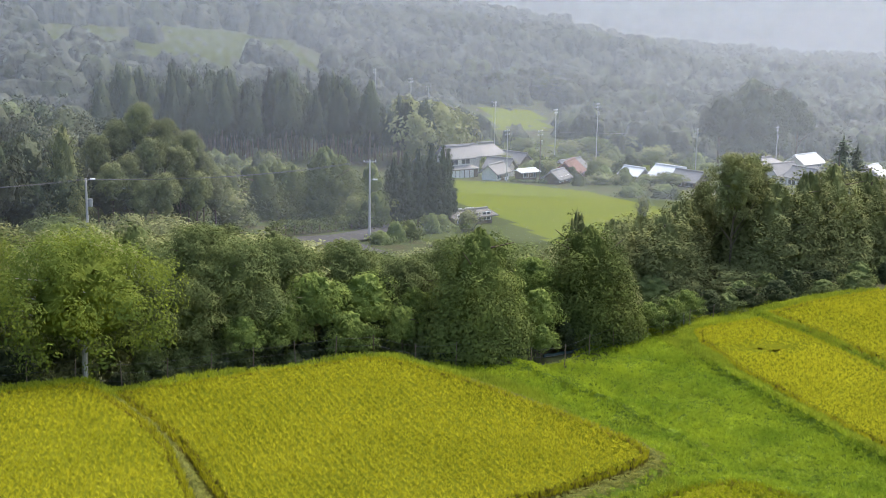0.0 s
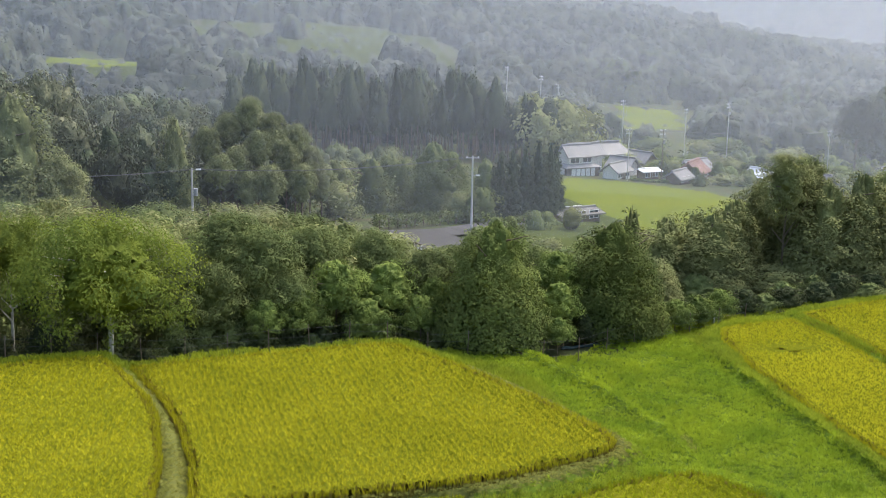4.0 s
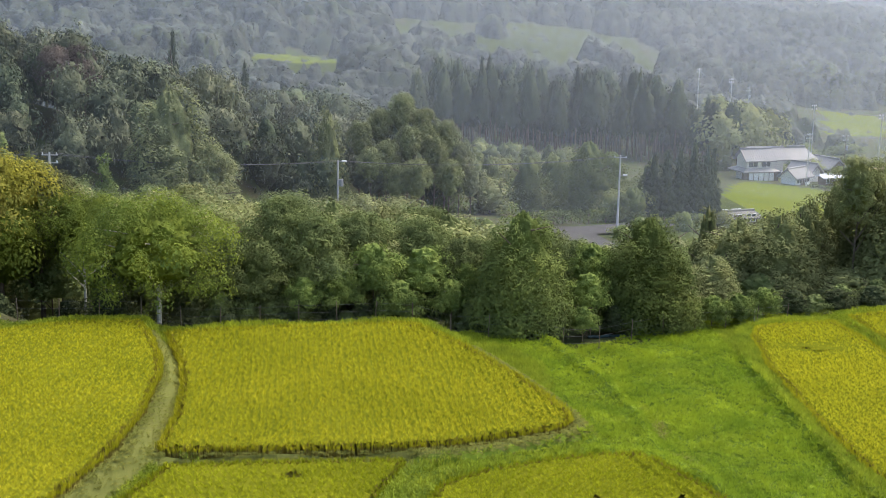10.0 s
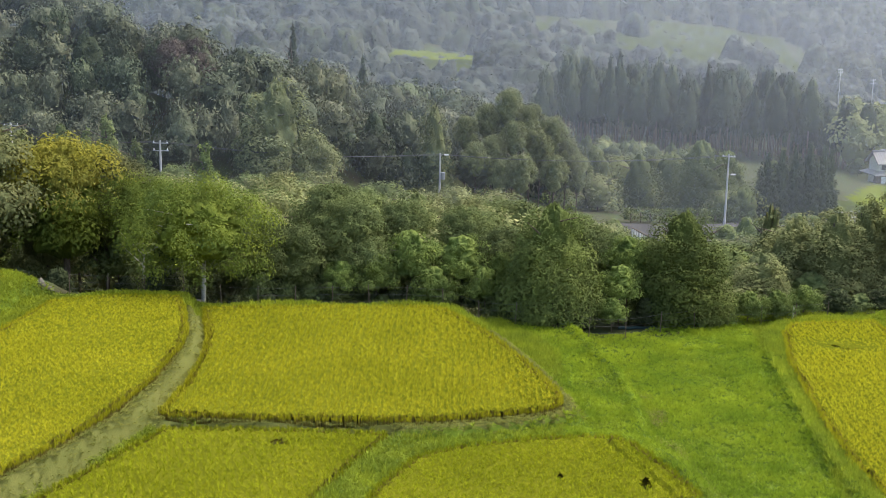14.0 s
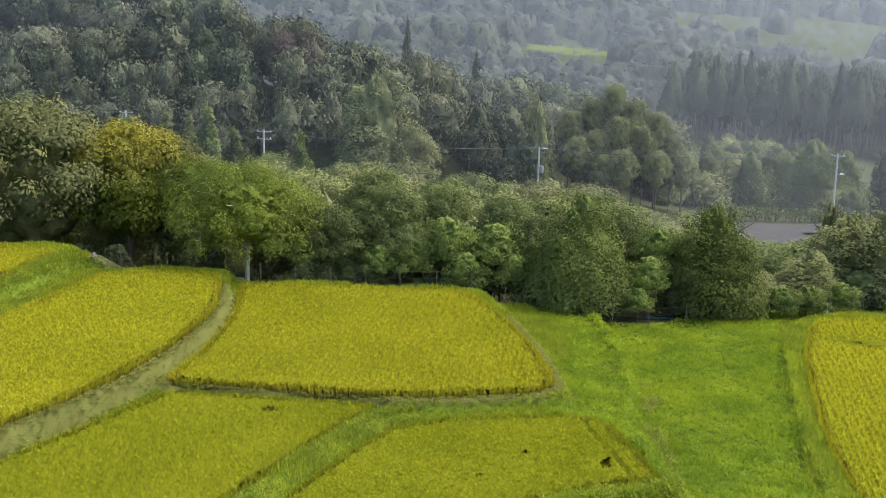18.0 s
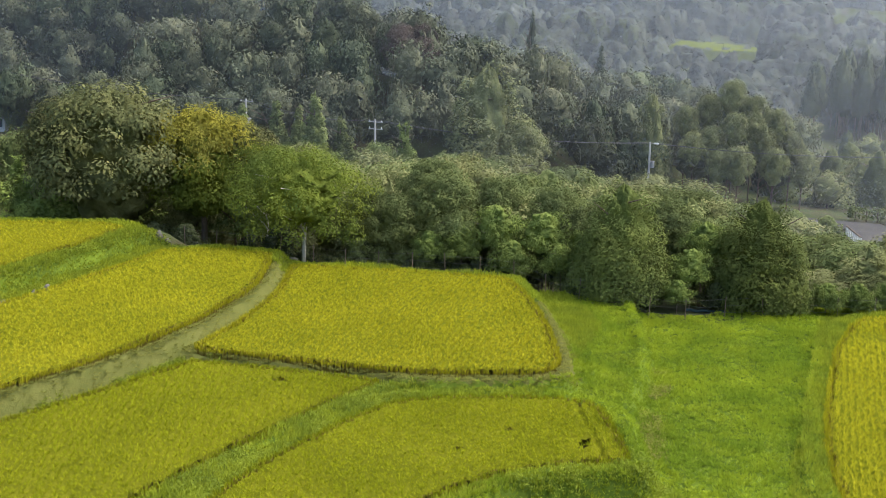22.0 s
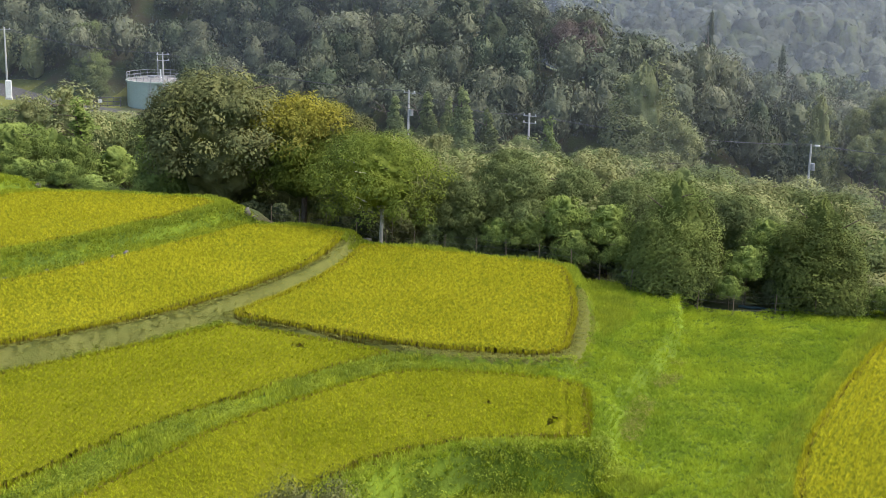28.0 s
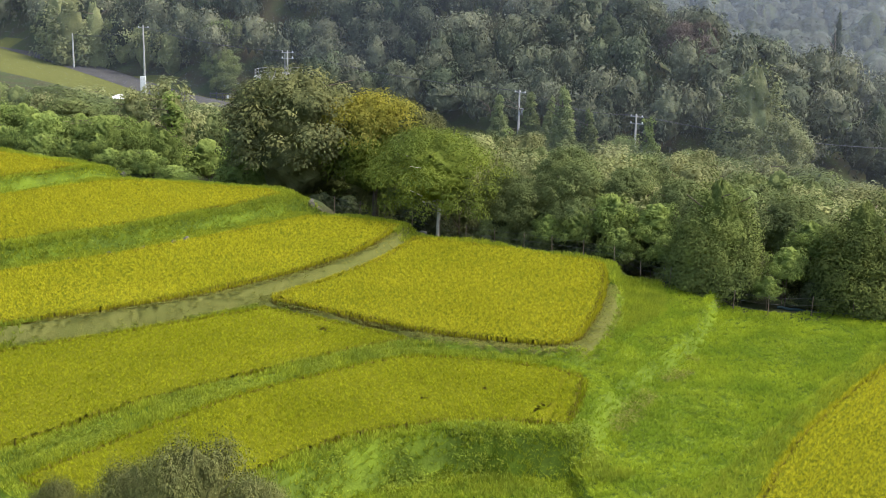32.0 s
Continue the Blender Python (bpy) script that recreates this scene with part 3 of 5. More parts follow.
def heart_of(kind, h, rad, base, r, share, rings=16, segs=20):
    """The dense inside of a crown: a billowing turned body with a crinkled leafy skin."""
    u = np.sin(np.linspace(0, math.pi / 2, rings)) if kind in ("mound", "cone") else np.linspace(0, 1, rings)
    prof = {"cone": np.sqrt(np.clip(1 - u ** 1.7, 0, 1)) * np.where(u < 0.12, 0.75 + 2 * u, 1), "spire": 1.02 - u, "dome": np.sqrt(np.clip(1 - (2 * u - 0.95) ** 2, 0, 1)), "layers": np.sqrt(np.clip(1 - (2 * u - 0.85) ** 2, 0, 1)) * 0.85,
            "column": 0.62 - 0.4 * u, "mound": np.sqrt(np.clip(1 - u ** 2, 0, 1))}[kind] * rad * share
    a = np.arange(segs) * 2 * math.pi / segs
    A, U = np.meshgrid(a, u)
    p = r.uniform(0, 6.28, 6)
    lump = np.sin(3 * A + p[0] + 4 * np.sin(5 * U + p[1])) * np.sin(9 * U + p[2]) + 0.7 * np.sin(5 * A + p[3] + 9 * U) * np.sin(14 * U + p[4])
    R = np.maximum(prof, 0.02)[:, None] * (1 + (0.07 if kind in ("cone", "spire") else 0.15) * lump + r.normal(0, 0.11, A.shape))
    top = 0.9 if kind != "spire" else 0.97
    Z = base + U * (h * top - base) * (1 + 0.05 * lump * (U > 0.5)) + r.normal(0, 0.4 * h / rings, A.shape)
    A = A + r.normal(0, 0.25 * 6.28 / segs, A.shape)
    v = np.stack([R * np.cos(A), R * np.sin(A), Z], -1).reshape(-1, 3)
    i = np.arange(rings * segs).reshape(rings, segs)
    j = np.roll(i, -1, 1)
    return v, np.stack([i[:-1], j[:-1], j[1:], i[1:]], -1).reshape(-1, 4)


def clumps(centres, radii, per, size, r, droop=0.0, squash=0.8, heart=0.3):
    """Leaves over the outside of many small clumps."""
    n = len(centres)
    cnt = np.maximum((per * (radii / radii.mean()) ** 2).astype(int), 4)
    c, rad = np.repeat(centres, cnt, 0), np.repeat(radii, cnt)
    d = r.normal(size=(len(c), 3))
    d[:, 2] = np.abs(d[:, 2]) * np.where(r.random(len(c)) < 0.16, -1, 1)
    d /= np.linalg.norm(d, axis=1, keepdims=True)
    p = c + d * (rad * r.uniform(0.68, 1.12, len(c)))[:, None] * [1, 1, squash]
    p[:, 2] -= droop * rad * np.hypot(d[:, 0], d[:, 1]) ** 2
    o = p - [0, 0, centres[:, 2].mean() * 0.8]
    o /= np.linalg.norm(o, axis=1, keepdims=True) + 1e-6
    v, f = leaf_quads(p, d + heart * o + 0.2 * r.normal(size=d.shape) + [0, 0, 0.25], size, r)
    return v, f


def creeper(label, x, y, size=0.13, mat="creeper"):
    """Low leafy weeds over a bank."""
    r = np.random.default_rng(len(x))
    c = np.stack([x, y, height(x, y) + 0.06], -1)
    v, f = clumps(c, r.uniform(0.16, 0.34, len(x)), 8, size, r, 0.1)
    return tagged(new("bank_weeds", mesh("bank_weeds", v, f, [M[mat]], None, True)), label, "weeds", kind="stuff")


x, y = grow(22000, -28, -17, -14, 16.5)
k = out_of_fields(x, y, 0.1) & (away(x, y, FIELDS["A"][1]) < 3.4) & (rng.random(len(x)) < 0.85 - 0.3 * waves(x, y, 1.2))
creeper("broad-leaved creeping weeds on the bank between terraces", x[k], y[k])
x, y = grow(9000, -1, 4, -22, -1.5)
k = out_of_fields(x, y, 0.15) & (waves(x, y, 0.8) > -0.25)
creeper("leafy weeds on the bund between two fields", x[k], y[k], 0.11)
x, y = grow(9000, -14, -6, -22, 0)
k = out_of_fields(x, y, 0.1) & (away(x, y, FIELDS["C"][1]) < 0.55) & (waves(x, y, 0.7) > -0.1)
creeper("leafy weeds along the lower edge of the path", x[k], y[k], 0.11)
x, y = grow(9000, 8.5, 16, -16, -5)
k = out_of_fields(x, y, 0.25) & (away(x, y, FIELDS["D"][1]) < 1.7) & (waves(x, y, 0.8) > -0.1)
creeper("rank weeds on the steep bank below a field", x[k], y[k], 0.12)
x, y = grow(5000, 12, 16, -6, 9)
k = (np.abs(x - np.interp(y, [-6, -2, 2, 6.4, 9], [15.6, 14.6, 13.8, 13.5, 13.1])) < 0.5) & (waves(x, y, 0.9, 5) > 0.0)
creeper("brownish weeds on the side of a low bund", x[k], y[k], 0.08, "dry")


x, y = grow(5200, 10, 20.5, -20, 20)
k = out_of_fields(x, y, 0.4) & (waves(x, y, 1.1, 2) + 0.5 * waves(x, y, 0.5, 7) > 0.25)
creeper("darker tufts of broad-leaved weeds in the meadow", x[k], y[k], 0.09)
x, y = grow(3200, 4, 12, 1, 19)
k = out_of_fields(x, y, 0.8) & (waves(x, y, 0.6, 4) > 0.1)
creeper("low weeds among the grass of the narrow terrace", x[k], y[k], 0.09)


def crown_shape(kind, h, rad, base, r, n):
    """Clump centres and radii for a crown between base and h."""
    if kind == "dome":
        d = r.normal(size=(n, 3))
        d /= np.linalg.norm(d, axis=1, keepdims=True)
        d[:, 2] = np.where(d[:, 2] < -0.55, -d[:, 2], d[:, 2])
        mid, hz = (h * 0.9 + base) / 2, (h - base) / 2
        k = r.uniform(0.7, 0.96, n)[:, None]
        c = d * k * [rad, rad, hz] + [0, 0, mid]
        q = rad * r.uniform(0.17, 0.33, n)
    elif kind == "layers":
        lev = np.linspace(base, h * 0.93, 6)
        c, q = [], []
        for i in range(n):
            z = r.choice(lev) + r.normal(0, 0.12)
            u = (z - base) / (h - base)
            rr = rad * math.sqrt(max(0.05, 1 - (2 * abs(u - 0.4)) ** 2 * 0.62)) * math.sqrt(r.random())
            a = r.uniform(0, 2 * math.pi)
            c.append((rr * math.cos(a), rr * math.sin(a), z - 0.12 * rr))
            q.append(rad * r.uniform(0.14, 0.26))
        c, q = np.array(c), np.array(q)
    elif kind in ("cone", "spire"):
        u = 1 - np.sqrt(r.random(n)) if kind == "cone" else r.random(n) ** 1.25
        u[:2] = 0.97, 0.9
        a = r.uniform(0, 2 * math.pi, n)
        prof = (np.sqrt(np.clip(1 - u ** 1.7, 0, 1)) * 0.88 + 0.05) if kind == "cone" else (1 - u) * 0.86 + 0.05
        prof = prof * np.where(u < 0.12, 0.75 + 2 * u, 1)
        rr = rad * prof * r.uniform(0.72, 1.0, n)
        c = np.stack([rr * np.cos(a), rr * np.sin(a), base + u * (h - base) * 0.97], -1)
        q = rad * (0.14 + 0.16 * (1 - u)) * r.uniform(0.7, 1.2, n)
    elif kind == "column":
        u = r.random(n)
        a = r.uniform(0, 2 * math.pi, n)
        rr = rad * (0.55 - 0.35 * u + 0.12 * np.sin(u * 21)) * r.uniform(0.5, 1, n)
        c = np.stack([rr * np.cos(a) + 0.15 * rad * np.sin(u * 5), rr * np.sin(a), base + u * (h - base) * 0.98], -1)
        q = rad * (0.34 - 0.12 * u) * r.uniform(0.7, 1.2, n)
    else:                                               # mound
        d = r.normal(size=(n, 3))
        d /= np.linalg.norm(d, axis=1, keepdims=True)
        d[:, 2] = np.abs(d[:, 2])
        k = r.uniform(0.45, 0.95, n)[:, None]
        c = d * k * [rad, rad, h * 0.9]
        q = rad * r.uniform(0.16, 0.34, n)
    return c, q


def wood(name, h, base, rad, thick, r, mat, limbs=7):
    bm = bmesh.new()
    p = [Vector((0, 0, -0.6)), Vector((r.normal(0, .03) * h, r.normal(0, .03) * h, h * 0.45)), Vector((r.normal(0, .04) * h, r.normal(0, .04) * h, h * 0.86))]
    tube(bm, p[0], p[1], thick, thick * 0.7)
    tube(bm, p[1], p[2], thick * 0.72, thick * 0.2)
    for i in range(limbs):
        u = r.uniform(0.3, 0.95)
        s = p[0].lerp(p[1], u * 2) if u < 0.5 else p[1].lerp(p[2], u * 2 - 1)
        if s.z < base * 0.8:
            s = p[1].copy()
        a = r.uniform(0, 2 * math.pi)
        e = s + Vector((math.cos(a) * rad * 0.7, math.sin(a) * rad * 0.7, (h - s.z) * r.uniform(0.1, 0.5)))
        tube(bm, s, e, thick * 0.35, thick * 0.08, 5)
    return from_bm(name, bm, mat)


# name: crown, height, radius, crown base, clumps, leaves a clump, leaf size, trunk, leaf material, bark, droop
KINDS = dict(
    broadleaf_tree=("dome", 7, 3.2, 1.4, 95, 64, 0.30, 0.20, "leaf", "bark", 0.1),
    dark_tree=("dome", 9, 4.2, 1.6, 120, 70, 0.34, 0.24, "smoky", "bark", 0.1),
    golden_tree=("dome", 8, 4.2, 2.0, 115, 70, 0.33, 0.24, "gold", "bark", 0.15),
    maple_tree=("layers", 7, 4.4, 3.3, 130, 84, 0.24, 0.16, "maple", "pale", 0.35),
    persimmon_tree=("layers", 6, 3.4, 0.8, 90, 60, 0.34, 0.16, "olive", "bark", 0.4),
    cypress_tree=("cone", 7, 2.8, 0.2, 280, 60, 0.24, 0.22, "dark_needle", "bark", 0.35),
    tall_cypress=("cone", 9, 2.6, 0.5, 250, 56, 0.28, 0.2, "needle", "bark", 0.25),
    round_tree=("mound", 7, 3.6, 0.0, 90, 60, 0.30, 0.20, "hazel", "bark", 0.2),
    hill_tree=("dome", 10, 4.5, 0.4, 90, 60, 0.45, 0.25, "bright", "bark", 0.2),
    knoll_tree=("mound", 14, 9, 0.0, 130, 60, 0.8, 0.5, "wood_a", "bark", 0.1),
    hill_conifer=("cone", 12, 3.6, 0.3, 150, 44, 0.42, 0.25, "bright", "bark", 0.4),
    row_cypress=("cone", 10, 1.9, 1.0, 150, 44, 0.34, 0.17, "cedar", "bark", 0.15),
    cedar_tree=("spire", 10, 2.2, 0.8, 120, 40, 0.36, 0.2, "cedar", "bark", 0.7),
    young_cedar=("spire", 9, 2.0, 0.3, 150, 44, 0.34, 0.14, "leaf", "bark", 0.7),
    vine_column=("column", 9, 2.0, 0.0, 70, 60, 0.34, 0.15, "lush", "bark", 0.4),
    vine_mound=("mound", 3, 3.0, 0.0, 46, 50, 0.34, 0.08, "lush", "bark", 0.1),
    leafy_bush=("mound", 3, 2.6, 0.0, 42, 46, 0.30, 0.08, "leaf", "bark", 0.1),
    shade_bush=("mound", 3, 2.6, 0.0, 40, 44, 0.30, 0.08, "shade", "bark", 0.1),
    bamboo_clump=("dome", 9, 4.5, 1.0, 70, 50, 0.6, 0.12, "bamboo", "bark", 0.6),
    willow_bush=("dome", 5, 3.0, 0.5, 120, 130, 0.15, 0.1, "willow", "bark", 0.0),
)
LABELS = dict(
    broadleaf_tree=("green broadleaved tree in full summer leaf", "tree"), dark_tree=("large dull olive evergreen tree with dense crown", "tree"),
    golden_tree=("broad tree with yellowing leaves on top", "tree"), maple_tree=("spreading maple with light green layered leaves and pale trunk", "tree"),
    persimmon_tree=("loose olive green tree on the slope below the fields", "tree"), cypress_tree=("dense conical cypress standing at the field edge", "conifer"),
    round_tree=("round-crowned tree at the edge of the wood", "tree"),
    hill_tree=("large broadleaved tree standing out on the wooded hill", "tree"), knoll_tree=("big rounded evergreen tree on a wooded knoll", "tree"), hill_conifer=("tall conifer standing out on the wooded hill", "conifer"),
    row_cypress=("tall narrow cypress in a row beside the road", "conifer"), tall_cypress=("tall dark cypress with brownish tips", "conifer"), cedar_tree=("dark slender cedar with hanging branches", "conifer"),
    young_cedar=("pointed light green young cedar", "conifer"), vine_column=("dead trunk wrapped in bright green vines", "tree"),
    vine_mound=("shrub smothered in bright green creeper", "bush"), leafy_bush=("dense green shrub behind the fence", "bush"),
    shade_bush=("shrub with leaves coloured dark for deep shade", "bush"), bamboo_clump=("pale yellow-green bamboo thicket", "bamboo"), willow_bush=("grey-green narrow-leaved bushy tree", "tree"),
)
made = {}


def template(kind, variant, fine):
    crown, h, rad, base, n, per, size, thick, leaf, bark, droop = KINDS[kind]
    n, per, size = ((int(n * 0.6), 22, size * 1.3), (int(n * 0.9), 42, size * 0.95), (int(n * 1.5), int(per * 1.15), size * 0.66))[fine]
    if crown == "cone" and fine == 2:
        n, per = int(n * 0.75), int(per * 1.6)
    r = np.random.default_rng(sum(map(ord, kind)) * 7 + variant)
    ob = thing(kind, Matrix(), *LABELS[kind])
    part("trunk", wood("trunk", h, base, rad, thick, r, M[bark], 4 if crown in ("cone", "spire", "mound", "column") else 9), ob)
    c, q = crown_shape(crown, h, rad, base, r, n)
    q = q * (1.1, 0.95, 1.1 if crown == "cone" else 0.8)[fine]
    v, f = clumps(c, q, per, size, r, droop)
    v2, f2 = heart_of(crown, h, rad, base, r, 0.56 if crown in ("cone", "spire") else (0.54, 0.46, 0.5)[fine], *((12, 14), (18, 22), (30, 38))[fine])
    v, f = np.concatenate([v, v2]), np.concatenate([f, f2 + len(v)])
    mats, k = [M[leaf]], None
    if kind == "golden_tree":
        # only the top has turned, the skirts are still green
        zc = v[f].mean(1)[:, 2]
        mats, k = [M[leaf], M["maple"]], (zc + r.normal(0, 0.5, len(zc)) < h * 0.66).astype(int)
    part("crown", mesh("crown", v, f, mats, k), ob)
    return ob


def plant(kind, x, y, top, width, label="", variants=2, group="", turn=None, fine=None):
    fine = 2 if fine else int(math.hypot(x - 12, y + 48) < 150) + int(math.hypot(x - 12, y + 48) < 86)
    v = rng.integers(variants)
    z = ground_z(x, y) - 0.15
    a = rng.uniform(0, 360) if turn is None else turn
    h, sx = KINDS[kind][1], width / (2 * KINDS[kind][2])
    sy = sx * rng.uniform(0.9, 1.1)
    full = (top - z) / h
    most = {"cone": 3.2, "spire": 3.4, "column": 1.6}.get(KINDS[kind][0], 1.15) * sx
    sz = min(full, most * (1.7 if kind == "willow_bush" else 1))
    m = pose(x, y, z, 0, 0, a)
    if (kind, v, fine) not in made:
        ob = made[kind, v, fine] = template(kind, v, fine)
        ob.matrix_basis = m
    else:
        ob = copy_thing(made[kind, v, fine], m)
    for child in ob.children:
        if child.name.startswith("crown"):
            child.matrix_basis = Matrix.Translation((0, 0, (full - sz) * h)) @ Matrix.Diagonal((sx, sy, sz, 1))
        else:
            child.matrix_basis = Matrix.Diagonal((sx, sy, full, 1))
    return tagged(ob, label, group=group)


# the line of trees behind the fence
plant("dark_tree", -26.6, 22.6, 10.4, 10.8, turn=20)
plant("dark_tree", -30.6, 23.0, 9.0, 6.8)
plant("golden_tree", -21.2, 25.0, 8.5, 9.2, turn=70)
plant("dark_tree", -19.5, 27.5, 7.4, 6.0)
# added shrubs, their dark leaves standing for the black shade behind the fence
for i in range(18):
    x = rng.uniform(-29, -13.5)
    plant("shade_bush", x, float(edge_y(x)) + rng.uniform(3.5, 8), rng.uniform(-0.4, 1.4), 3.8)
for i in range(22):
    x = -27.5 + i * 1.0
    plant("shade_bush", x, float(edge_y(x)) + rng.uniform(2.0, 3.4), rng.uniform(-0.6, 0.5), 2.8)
plant("maple_tree", -11.2, 19.5, 7.0, 9.4, turn=10)
plant("maple_tree", -16.4, 25.0, 6.2, 6.0)
plant("cypress_tree", 8.7, 20.9, 6.6, 5.6, turn=0)
plant("cypress_tree", 16.4, 24.0, 5.7, 6.1, turn=140)
for x, y, top, w in ((-6.0, 22.6, 4.2, 4.6), (-3.4, 24.0, 5.6, 5.0), (-2.0, 22.6, 3.4, 3.6), (-8.4, 23.8, 4.4, 4.5), (6.0, 24.6, 3.9, 4.5), (-4.8, 26.0, 6.0, 5.2), (10.2, 28.5, 4.1, 5.0), (12.6, 27.4, 3.4, 4.0), (3.2, 27.0, 4.6, 4.6), (-0.4, 26.6, 5.0, 4.6)):
    plant("broadleaf_tree", x, y, top, w)
for x, y, top, w in ((0.4, 22.8, 3.9, 4.6), (3.4, 23.4, 3.6, 4.4), (1.9, 21.4, 2.1, 3.4), (4.9, 21.8, 2.0, 3.0), (-1.4, 21.8, 2.6, 3.4), (-3.4, 21.4, 2.2, 2.8), (5.8, 22.8, 2.8, 2.8), (12.7, 22.2, 2.4, 3.4), (13.2, 24.4, 3.6, 3.6), (12.2, 20.6, 0.8, 2.2), (18.6, 23.4, 0.3, 2.6), (20.4, 24.2, 0.6, 2.6), (22.2, 25.0, 0.5, 2.6), (24.0, 26.2, 0.6, 2.6)):
    plant("vine_mound", x, y, top, w)
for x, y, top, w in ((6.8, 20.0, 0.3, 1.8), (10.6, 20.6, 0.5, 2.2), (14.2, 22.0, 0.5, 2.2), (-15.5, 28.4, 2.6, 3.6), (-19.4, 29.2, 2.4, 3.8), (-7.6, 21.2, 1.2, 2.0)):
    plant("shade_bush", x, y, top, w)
for i in range(22):
    x = 25 + i * 1.35
    y = float(edge_y(x)) + 1.6 + rng.uniform(0, 3.5)
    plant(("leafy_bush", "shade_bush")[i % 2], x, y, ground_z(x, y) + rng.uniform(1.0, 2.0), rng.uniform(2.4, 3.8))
# filler shrubs added to block light below the tree line
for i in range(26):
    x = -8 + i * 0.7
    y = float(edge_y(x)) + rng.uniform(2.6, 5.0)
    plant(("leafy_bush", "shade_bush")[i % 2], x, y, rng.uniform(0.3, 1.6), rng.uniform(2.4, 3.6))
# the dark row beside the far terrace
for x, y, top, w, k in ((25.4, 38.0, 2.8, 6.4, 0), (28.0, 36.4, 3.6, 6.2, 2), (30.7, 39.2, 4.0, 6.0, 0), (29.2, 42.0, 2.6, 6.0, 2), (33.3, 36.5, 7.2, 4.4, 1), (35.6, 37.8, 6.2, 3.8, 1), (36.0, 35.4, 5.6, 6.4, 2), (38.2, 35.2, 6.3, 6.0, 0), (41.0, 36.2, 6.6, 6.4, 0), (44.5, 37.0, 6.0, 6.6, 2), (48.5, 38.0, 6.4, 7.0, 0), (53.0, 39.0, 6.0, 7.0, 2), (22.6, 34.0, 1.0, 4.6, 2), (36.6, 39.5, 7.0, 6.0, 0), (33.4, 41.0, 5.0, 6.5, 2), (26.6, 41.5, 2.4, 6.0, 2)):
    plant(("tall_cypress", "persimmon_tree", "tall_cypress")[k], x, y, top, w, ("", "tall thin-crowned tree with olive brown leaves", "dense dark cypress below the terrace edge")[k], fine=True)
plant("tall_cypress", 25.0, 44.0, 2.5, 4.6, "dark pointed cypress below the terraces")
for x, y, top, w in ((88.5, 100, -0.8, 8.5), (93, 103, -2.5, 8)):
    plant("cedar_tree", x, y, top, w, "big dark cedar rising behind the tree row")
# creeper-covered bank behind the upper terraces
for i in range(60):
    x = rng.uniform(-80, -29)
    y = edge_y(x) + 2.0 + rng.uniform(0, 1) ** 1.2 * 17
    u = (y - edge_y(x)) / 18
    plant("vine_mound", x, y, ground_z(x, y) + 2.3 + 2.2 * u + rng.uniform(0, 1.0), rng.uniform(4, 6.5))
for i in range(30):
    x = -78 + i * 1.7
    y = float(edge_y(x)) + rng.uniform(0.9, 1.8)
    plant("vine_mound", x, y, ground_z(x, y) + rng.uniform(1.2, 2.2), rng.uniform(3, 4.4))
plant("vine_column", -40.0, 22.0, 6.9, 4.6)
plant("vine_column", -35.2, 24.0, 4.2, 3.4)
plant("persimmon_tree", -46.4, 27.5, 7.0, 7.4)
plant("persimmon_tree", -52.0, 28.0, 5.6, 5.4)
# the slope below the fence, trees set close, their tops falling with the ground
def road_y(x):
    return np.interp(x, [-190, -165, -140, -120, -104, -85, -60, -38, -20, -5, 12, 22, 30], [112, 106, 98.5, 92.5, 92.5, 94, 96, 95, 103, 112, 122, 126, 130])


def lid(x, y):
    z = np.interp(y, [28, 38, 50, 65, 85, 112], [4.6, 4.0, 1.9, -1.0, -4.6, -9.0])
    return z + np.interp(x, [-60, -28, -18, -6, 6, 10, 24, 60], [-1.0, 0.6, 1.0, 0.0, -1.0, -3.6, -4.6, -5.0])


for y in np.arange(29, 116, 6.0):
    for x in np.arange(-100 if y > 40 else -30, 58, 6.4):
        px, py = x + rng.uniform(-2.4, 2.4), y + rng.uniform(-2.2, 2.2)
        if py < edge_y(px) + 8 or py > road_y(px) - 5 or 19 < px < 34 and py > 96 or px > 34 and py > 90:
            continue
        g = ground_z(px, py)
        top = max(min(g + rng.uniform(7, 11), lid(px, py) + rng.uniform(-1.4, 0.5)), g + 2.0)
        plant(("persimmon_tree", "broadleaf_tree", "leafy_bush", "persimmon_tree", "broadleaf_tree")[rng.integers(5)], px, py, top, rng.uniform(6.5, 9.0))
for x, y, top, w in ((-46.9, 81, 1.2, 5.6), (-43.0, 82, 1.8, 6.0), (-40.4, 82.5, 1.4, 5.2), (-37.6, 80.6, 3.0, 7.0), (-35.0, 82, 0.4, 5.6), (-33.0, 80, -1.6, 5.2), (-45, 79, -1.5, 4.4)):
    plant("young_cedar", x, y, top, w, "pointed cedar with creeper at its foot", group="pointed cedars", fine=True)
plant("vine_column", -27.8, 83.8, -0.3, 4.6)
plant("vine_column", -42.0, 76, -2.2, 4.0)
for x, y, top, w in ((-31, 84, -2.5, 7), (-24, 86, -3.5, 6), (-20, 82, -5.5, 7)):
    plant("broadleaf_tree", x, y, top, w)
